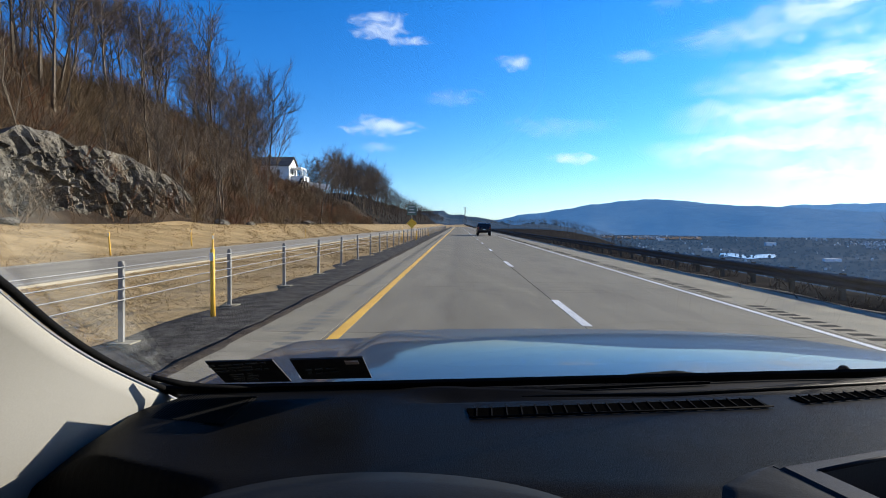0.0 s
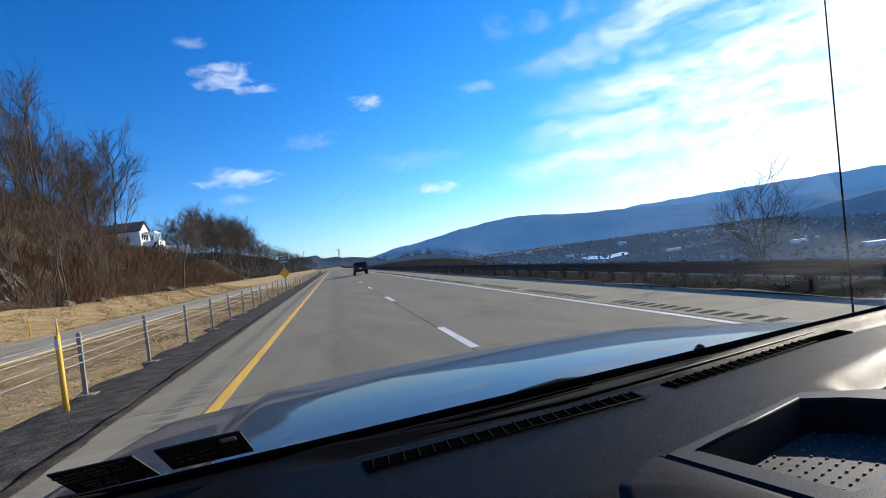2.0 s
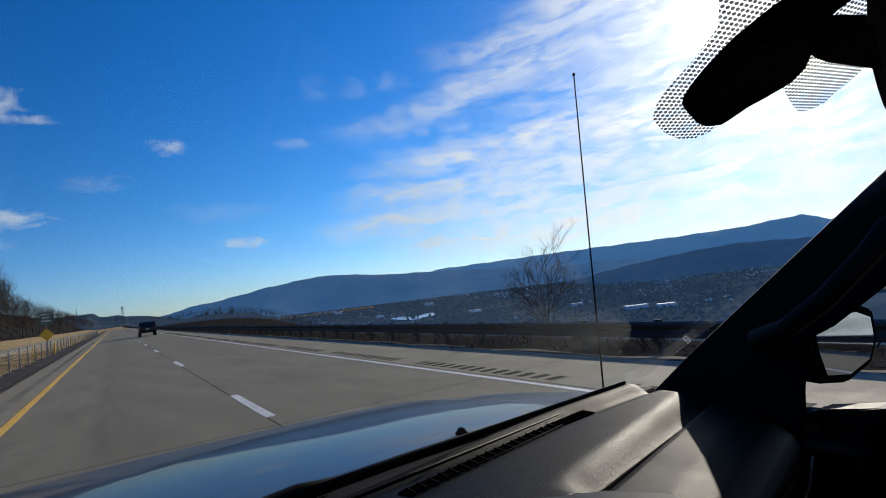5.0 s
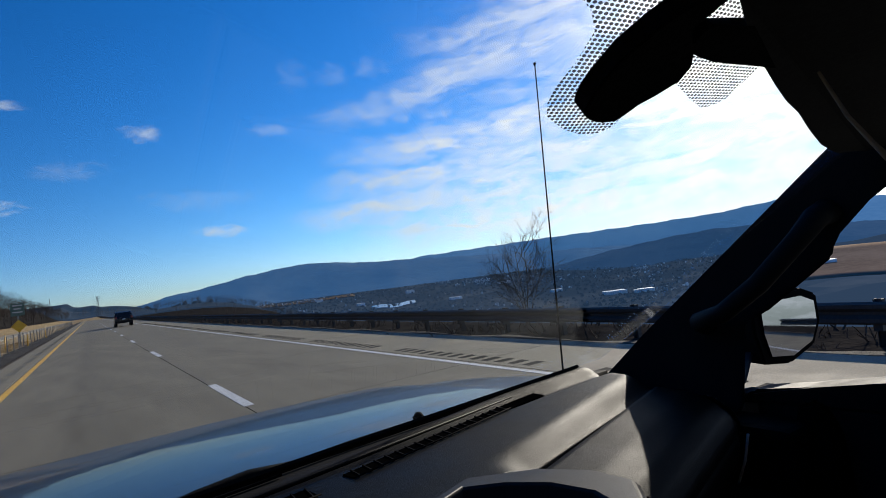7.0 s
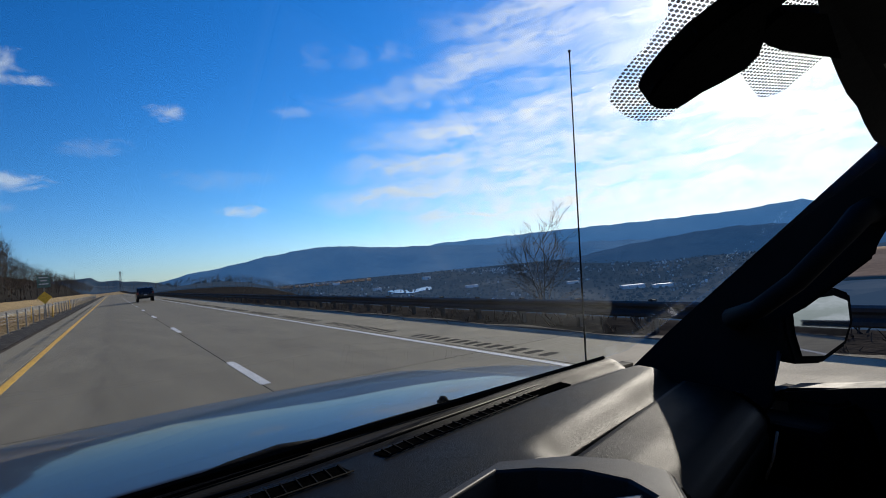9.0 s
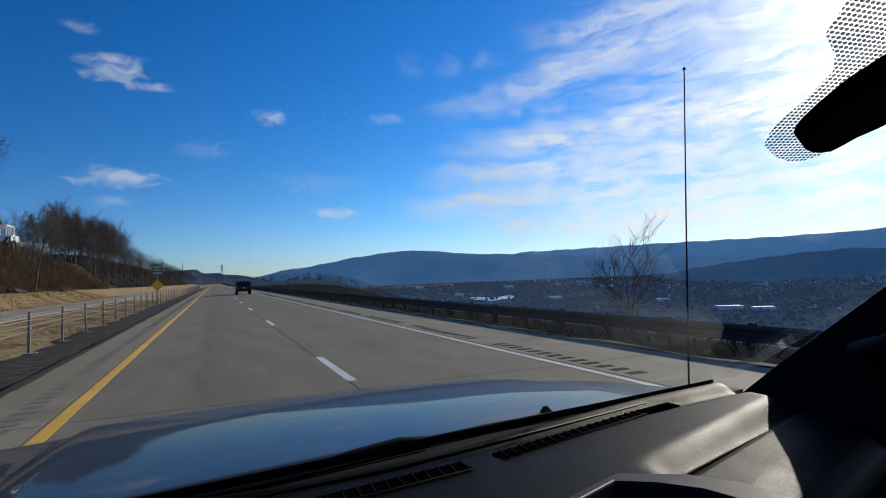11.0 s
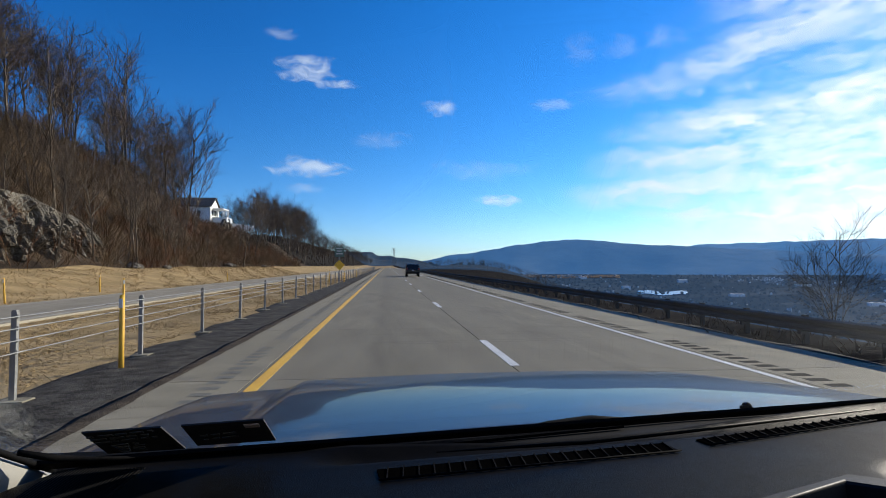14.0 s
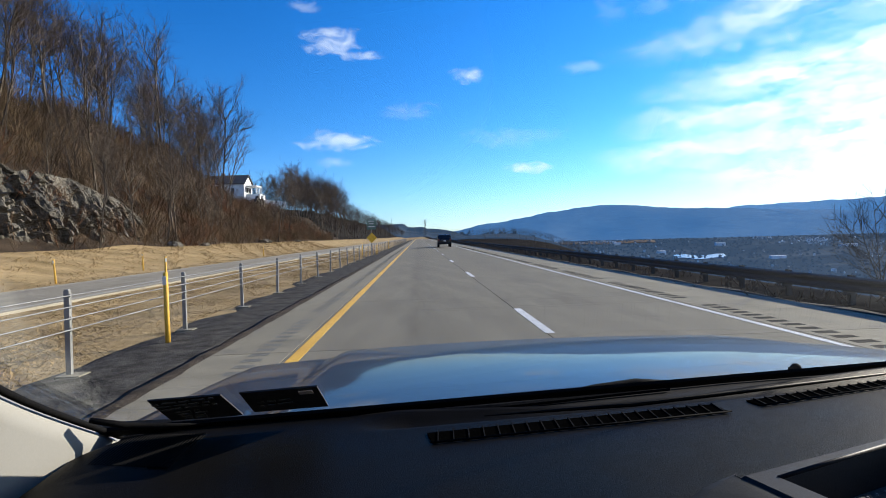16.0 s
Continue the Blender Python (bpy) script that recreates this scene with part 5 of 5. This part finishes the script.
def shrub(seed, height, stems, twigs):
    r = random.Random(seed)
    out = []
    for _ in range(stems):
        p = Vector((r.uniform(-0.5, 0.5), r.uniform(-0.5, 0.5), -0.1))
        d = Vector((r.uniform(-0.95, 0.95), r.uniform(-0.95, 0.95), 1)).normalized()
        q = p + d * height * r.uniform(0.5, 1.0)
        out.append((p, q, 0.017, 0.006))
        for _ in range(twigs):
            a = p.lerp(q, r.uniform(0.25, 0.95))
            e = (d + Vector((r.uniform(-1, 1), r.uniform(-1, 1), r.uniform(-0.1, 0.6)))).normalized()
            out.append((a, a + e * height * r.uniform(0.15, 0.4), 0.008, 0.003))
    return out


def brush_spot(g):
    """A place for a shrub on the bank; few stand before the rock face."""
    x, y = -24 - 20 * g.random() ** 0.8, 14 + 150 * g.random() ** 1.1
    if 27 < y < 57 and x > -31.5 and g.random() < 0.62:
        x -= 7.5
    return x, y


shrubs = [shrub(40 + k, 2.1, 5, 7) for k in range(4)]
v, f = sticks(*in_field(shrubs, 4300, brush_spot, random.Random(8), 0.5, 1.9))
tagged(arrays("undergrowth", v, f, BRUSH), "tangled brown leafless undergrowth on the slope", "undergrowth", kind="stuff")


def sketch_tree(seed, height):
    """A far tree: trunk, limbs and coarse twigs only."""
    thick, thin = tree_parts(seed, height, 0.8, 0.34, 6, 0.3)
    return [(p, q, max(a, 0.03), max(b, 0.02)) for p, q, a, b in thick[:40:2] + thick[40::4] + thin[::4]]


small = [sketch_tree(70 + k, 10) for k in range(3)]
v, f = sticks(*in_field(small, 34, lambda g: (-38 - 10 * g.random(), 36 + 48 * g.random()), random.Random(12), 0.7, 1.2))
tagged(arrays("slope_woods", v, f, TWIG), "dense bare young woods on the steep bank", "woods", kind="stuff")
v, f = sticks(*in_field(small, 620, lambda g: (-25.5 - 34 * g.random(), 190 + 900 * g.random() ** 1.8), random.Random(9), 0.8, 1.4))
tagged(arrays("far_woods", v, f, TWIG), "far bare winter woods along the slope", "woods", kind="stuff")


# ---- rock faces on the slope ----
def rock_face(name, origin, along, up_dir, out, length, height, seed, label, nu=90, nv=44, bulge=1.0):
    """A craggy blocky rock face: steps and clefts on a leaning sheet, closed behind."""
    o, a, u, w = Vector(origin), Vector(along).normalized(), Vector(up_dir).normalized(), Vector(out).normalized()

    def at(s, t):
        edge = math.sin(math.pi * min(max(s, 0), 1)) ** 0.4
        top = 0.62 + 0.38 * noise.noise(Vector((s * 4 + seed, seed, 0))) + 0.2 * noise.noise(Vector((s * 13, seed, 3)))
        p = o + a * (s - 0.5) * length + u * t * height * (0.35 + 0.65 * edge * (0.6 + 0.5 * top))
        q = p * 0.42 + Vector((seed * 7, 0, 0))
        bent = q + Vector((0, 0.35 * noise.noise(q * 0.8), 0.3 * noise.noise(q * 0.7 + Vector((9, 0, 0)))))
        block = 0.8 * noise.cell(Vector((bent.y * 1.7 + 0.25 * bent.z, bent.z * 0.55 + 0.3 * bent.y, seed))) + 0.5 * noise.cell(Vector((bent.y * 4.3 + 0.5 * bent.z, bent.z * 1.6 - 0.6 * bent.y, seed + 9))) + 0.22 * noise.cell(Vector((bent.y * 9.7, bent.z * 4.4 + bent.y, seed + 4)))
        crag = noise.ridged_multi_fractal(q * 0.9, 1.0, 2.1, 4, 1.0, 2.0)
        lift = 0.25 + 0.8 * block + 0.14 * crag + 0.25 * noise.noise(q * 2.7)
        return p + w * bulge * lift * edge * math.sin(math.pi * min(0.16 + 0.84 * t, 1.0)) ** 0.5

    bm = sheet(bmesh.new(), at, nu, nv, 1.6, tuple(-w))
    return tagged(part(name, bm, ROCK), label, "rock face")


rock_face("rock_face", (-26.6, 43, 0.2), (0, 1, 0), (-0.4, 0, 1), (1, -0.25, 0.15), 33, 8.6, 1, "grey limestone rock face in the wooded bank", 230, 100, 1.2)
rock_face("rock_face", (-29.8, 66, 1.6), (0, 1, 0), (-0.7, 0, 1), (1, -0.3, 0.2), 14, 4.6, 2, "broken limestone ledge half hidden by brush")
rock_face("rock_face", (-35.6, 119, 2.4), (-0.03, 1, 0), (-0.55, 0, 1), (1, -0.5, 0.1), 52, 9.5, 3, "pale limestone cliff below the white house", 170, 50, 1.5)
rock_face("rock_face", (-38.6, 143, 4.5), (0.5, 1, 0), (-0.05, 0, 1), (0.8, -1, 0), 5.5, 8.4, 4, "tall pale limestone crag at the cliff's end", 40, 40, 1.4)
r = random.Random(21)
for k, (x, y, s) in enumerate(((-24.4, 58, 0.9), (-23.8, 64, 0.6), (-24.6, 92, 1.1), (-24.2, 30, 0.7), (-23.6, 112, 0.7))):
    bm = bmesh.new()
    bmesh.ops.create_icosphere(bm, subdivisions=2, radius=s)
    for v in bm.verts:
        v.co *= 0.8 + 0.5 * noise.noise(v.co * 1.3 + Vector((k * 5, 0, 0)))
        v.co.z *= 0.6
    ob = tagged(part("boulder", bm, ROCK), "pale boulder lying at the foot of the slope", "boulder", "boulders at the slope's foot")
    ob.location = (x, y, float(land(x, y)) + 0.15 * s)

# ---- white house above the cliff ----
SIDING = surface("white_siding", (0.68, 0.68, 0.66), (0.8, 0.8, 0.78), 1.0, 0.7, fine=12, bump=0.2, depth=0.02)
SHINGLE = surface("dark_shingles", (0.035, 0.032, 0.03), (0.075, 0.07, 0.066), 0.8, 0.9, fine=8, bump=0.4, depth=0.02)
PANE = surface("dark_window_pane", (0.02, 0.025, 0.03), (0.04, 0.05, 0.06), 2, 0.1)
house = thing("house", "white clapboard house with a dark gabled roof on the cliff", "house", (-51.8, 166, 13.4))
house.scale = (0.95, 0.95, 0.95)
part("wall", prism(bmesh.new(), [(3.4, -4.2, 0), (3.4, 4.2, 0), (3.4, 4.2, 5.0), (3.4, 0, 7.6), (3.4, -4.2, 5.0)], (-11, 0, 0)), SIDING, house)
for s in (-1, 1):
    part("roof", prism(bmesh.new(), [(3.9, 0, 7.75), (3.9, s * 4.8, 4.78), (-8.2, s * 4.8, 4.78), (-8.2, 0, 7.75)], (0, 0, 0.22)), SHINGLE, house, "dark shingled roof slope")
porch = part("porch", one_box(3.42, 7.6, -2.6, 4.0, -0.5, 1.9), SIDING, house, "white enclosed porch base")
part("porch_roof", one_box(3.4, 6.6, -2.4, 4.2, 4.3, 4.55), SIDING, house)
for y in (-2.2, -0.6, 1.0, 2.6, 3.9):
    part("porch_post", one_box(6.3, 6.5, y - 0.1, y + 0.1, 1.9, 4.3), SIDING, porch)
for y in (-2.9, -1.4, 0.1, 1.6):
    win = part("window", one_box(3.38, 3.47, y, y + 1.1, 2.3, 4.1), SIDING, house)
    part("pane", one_box(3.44, 3.49, y + 0.1, y + 1.0, 2.4, 4.0), PANE, win)
for x in (-6.0, -3.2, -0.4):
    win = part("window", one_box(x, x + 1.1, -4.29, -4.18, 2.0, 3.8), SIDING, house)
    part("pane", one_box(x + 0.1, x + 1.0, -4.31, -4.27, 2.1, 3.7), PANE, win)
for y in (-1.6, -0.2):
    part("pane", one_box(7.58, 7.64, y, y + 0.6, 0.2, 1.5), PANE, porch)
part("chimney", one_box(-4.2, -3.4, -0.4, 0.4, 6.8, 8.6), ROCK, house)
wall = thing("garden_fence", "low white board fence along the cliff edge", "fence", (-44.4, 167, 13.2))
for k in range(7):
    part("panel", one_box(0.05 + k * 0.9, 0.92 + k * 0.9, -0.05, 0.05, -1.2 - 0.12 * k, 0.55 - 0.12 * k), SIDING, wall)

# ---- masts ahead ----
MAST = surface("dark_mast_steel", (0.1, 0.1, 0.105), (0.16, 0.16, 0.165), 1, 0.6, metal=0.3)


def lattice(x, y, height, width, label):
    tower = thing("lattice_tower", label, "tower", (x, y, float(land(x, y))))
    bm = bmesh.new()
    for sx in (-1, 1):
        for sy in (-1, 1):
            tube(bm, [(sx * width, sy * width, 0), (sx * width * 0.3, sy * width * 0.3, height * 0.7), (sx * width * 0.25, sy * width * 0.25, height)], 0.32, 4)
    for k in range(9):
        z0, z1 = height * k / 9, height * (k + 1) / 9
        w0, w1 = (width * (1 - 0.75 * min(z / height / 0.7, 1)) + 0.05 for z in (z0, z1))
        for s in (-1, 1):
            tube(bm, [(s * w0, -w0, z0), (-s * w1, -w1, z1)], 0.18, 3)
    part("lattice", bm, MAST, tower)
    for z in (0.78, 0.9, 1.0):
        part("cross_arm", tube(bmesh.new(), [(-width * 1.5, 0, height * z - 0.4), (0, 0, height * z), (width * 1.5, 0, height * z - 0.4)], 0.25, 4), MAST, tower)
    return tower


lattice(12.5, 1010, 29, 3.0, "grey lattice power pylon far ahead")
mast = thing("radio_mast", "slim radio mast on the far wooded hill", "mast", (-39, 840, float(land(-39, 840))))
part("pole", tube(bmesh.new(), [(0, 0, 0), (0, 0, 19)], [0.5, 0.3], 6), MAST, mast)

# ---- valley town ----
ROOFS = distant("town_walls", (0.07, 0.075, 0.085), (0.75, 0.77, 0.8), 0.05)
r = random.Random(77)


def block(verts, faces, x, y, z, w, d, h, turn, gable):
    b = len(verts)
    c, s = math.cos(turn), math.sin(turn)
    pts = [(-w, -d, -4), (w, -d, -4), (w, d, -4), (-w, d, -4), (-w, -d, h), (w, -d, h), (w, d, h), (-w, d, h)]
    if gable:
        pts += [(-w, 0, h + d * 0.7), (w, 0, h + d * 0.7)]
        fs = [(0, 1, 5, 4), (2, 3, 7, 6), (1, 2, 6, 9, 5), (3, 0, 4, 8, 7), (4, 5, 9, 8), (6, 7, 8, 9)]
    else:
        fs = [(0, 1, 5, 4), (1, 2, 6, 5), (2, 3, 7, 6), (3, 0, 4, 7), (4, 5, 6, 7)]
    verts += [(x + c * px - s * py, y + s * px + c * py, z + pz) for px, py, pz in pts]
    faces += [tuple(b + i for i in f) for f in fs]


verts, faces, wv, wf = [], [], [], []
quarters = [(r.uniform(13, 62), r.uniform(0, 1), r.uniform(0.4, 1.6)) for _ in range(24)]
for k in range(800):
    qa, qr, qs = quarters[r.randrange(24)]
    az = r.gauss(qa, qs) if k % 5 else r.uniform(12, 60)
    if not 11 < az < 64:
        continue
    rr = 1250 + 1550 * (min(max(r.gauss(qr, 0.06), 0), 1) if k % 5 else r.random()) ** 0.8
    x, y = rr * math.sin(radians(az)), rr * math.cos(radians(az))
    if x < 330:
        continue
    w = r.uniform(1.5, 3.6)
    block(verts, faces, x, y, float(land(x, y)), w, w * r.uniform(0.5, 0.9), r.uniform(3, 6.5), r.uniform(0, 3.1), r.random() < 0.8)
tagged(arrays("town_houses", verts, faces, ROOFS), "scattered pale houses of a valley town", "houses", kind="stuff")
WHITE_ROOF = surface("white_sheet_roof", (0.6, 0.6, 0.62), (0.78, 0.78, 0.8), 0.02, 0.5, fine=0.3)
for az, rr, w, d, h in ((48.5, 1500, 42, 20, 9), (51.2, 1480, 34, 16, 8), (33, 1900, 30, 14, 8), (23.5, 2100, 22, 10, 9), (38, 2250, 36, 14, 8), (28.5, 2350, 26, 12, 12), (43, 1750, 26, 13, 8), (19.5, 2500, 24, 10, 10), (66, 1750, 30, 14, 9)):
    x, y = rr * math.sin(radians(az)), rr * math.cos(radians(az))
    v, f = [], []
    block(v, f, 0, 0, 0, w * 0.65, d * 0.8, h, radians(-az) + 0.3, False)
    shed = thing("warehouse", "long pale flat-roofed warehouse in the valley", "warehouse", (x, y, float(land(x, y))), "warehouses in the valley")
    arrays("wall", v, f, WHITE_ROOF, shed)
v, f = [], []
clump = random.Random(31)
for k in range(5200):
    az = clump.uniform(4, 78)
    rr = 900 + 2000 * clump.random() ** 0.8
    x, y = rr * math.sin(radians(az)), rr * math.cos(radians(az))
    if x < 120 or az > 60:
        continue
    z, s, b = float(land(x, y)), clump.uniform(2.5, 6), len(v)
    ring = [(math.cos(a) * s * clump.uniform(0.6, 1.5), math.sin(a) * s * clump.uniform(0.6, 1.5)) for a in (0, 1.2, 2.5, 3.7, 5.0)]
    v += [(x + px, y + py, z - 2) for px, py in ring] + [(x + px * 0.6, y + py * 0.6, z + s * clump.uniform(0.5, 1.0)) for px, py in ring] + [(x, y, z + s * 1.1)]
    f += [(b + i, b + (i + 1) % 5, b + 5 + (i + 1) % 5, b + 5 + i) for i in range(5)] + [(b + 5 + i, b + 5 + (i + 1) % 5, b + 10) for i in range(5)]
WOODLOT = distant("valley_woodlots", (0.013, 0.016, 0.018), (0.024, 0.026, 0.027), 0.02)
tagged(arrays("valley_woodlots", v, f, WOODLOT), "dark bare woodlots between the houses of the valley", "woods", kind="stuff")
WATER, mn = material("river_water")
mn.tree.links.new(mn("BsdfPrincipled", {"Base Color": (0.04, 0.06, 0.08, 1), "Roughness": 0.12, "Specular IOR Level": 0.8}).outputs[0], mn("OutputMaterial").inputs[0])


def valley_patch(name, az0, az1, r0, r1, lift, mat, label, category):
    def at(u, v):
        a = radians(az0 + (az1 - az0) * u)
        d = r0 + (r1 - r0) * v + 25 * math.sin(u * 9)
        x, y = d * math.sin(a), d * math.cos(a)
        return (x, y, float(land(x, y)) + lift)
    return tagged(part(name, sheet(bmesh.new(), at, 24, 8, 2.0), mat, smooth=True), label, category, kind="structure")


valley_patch("river", 24.5, 29, 1900, 2030, 1.2, WATER, "pale glint of river water in the valley", "water")
FIELD = surface("ploughed_field", (0.12, 0.09, 0.07), (0.2, 0.155, 0.12), 0.004, 0.95, fine=0.06, bump=0.0, spec=0.0)
valley_patch("field", 63, 84, 1350, 2150, 1.5, FIELD, "wide tan winter field in the valley", "field")
valley_patch("field_far", 13, 23, 2560, 2760, 1.5, FIELD, "far tan winter field at the ridge's foot", "field")

# knoll with bare woods to the right ahead, woods on the far low hills
v, f = sticks(*in_field(small, 760, lambda g: (185 + 80 * g.gauss(0, 1), 840 + 190 * g.gauss(0, 1)), random.Random(14), 0.8, 1.3))
tagged(arrays("knoll_woods", v, f, TWIG), "bare brown woods on a low knoll", "woods", kind="stuff")

# ---- single trees and weeds on the valley side ----
spread_thick, spread_thin = [], []
for k in range(5):
    lean = Matrix.Rotation(k * 2.4, 3, "Z") @ Matrix.Rotation(radians(4 + 6 * k), 3, "X")
    thick, thin = tree_parts(91 + k, 4.1 - 0.3 * k, 1.15, 0.8, 8, 0.2)
    for src, out in ((thick, spread_thick), (thin, spread_thin)):
        out += [(lean @ p, lean @ q, a * 0.65, b * 0.65) for p, q, a, b in src]
stick_parts(thing("bare_tree", "small leafless spreading tree beyond the guard rail", "tree", (13.3, 15.8, float(land(13.3, 15.8)) + 0.2)), spread_thick, spread_thin)
weeds = [shrub(60 + k, 0.36, 6, 3) for k in range(3)]
v, f = sticks(*in_field(weeds, 330, lambda g: (7.9 + 2.6 * g.random() ** 1.4, -4 + 120 * g.random() ** 1.3), random.Random(17), 0.4, 1.3))
tagged(arrays("rail_weeds", v, f, TWIG), "dry brown weeds under and behind the guard rail", "weeds", kind="stuff")

# ---- dry grass in the median and on the far verge ----
g = np.random.default_rng(5)


def grass(name, count, x0, x1, y0, y1, tall, label, power=1.5):
    x = g.uniform(x0, x1, count)
    y = y0 + (y1 - y0) * g.random(count) ** power
    keep = (np.sin(x * 1.9 + 0.7 * y) + np.sin(y * 1.3 - x) + g.normal(0, 0.8, count)) > -0.6
    x, y = x[keep], y[keep]
    m = len(x)
    p = np.stack([x, y, land(x, y) - 0.01], 1)
    h = tall * g.uniform(0.4, 1.2, m) * (1 + 0.4 * np.sin(x * 2.3 + y))
    tip = p + np.stack([g.normal(0, 1.1, m) * h, g.normal(0, 1.1, m) * h, h], 1)
    v, f = sticks(p, tip, 0.0034 + 0.0005 * y, 0.001)
    tagged(arrays(name, v, f, STRAW), label, "grass", kind="stuff")


grass("median_grass", 64000, -10.35, -4.8, 3, 75, 0.045, "matted tan winter grass in the median")
grass("verge_grass", 16000, -24.5, -15.5, 12, 120, 0.13, "dry tan grass verge below the wooded slope", 1.2)
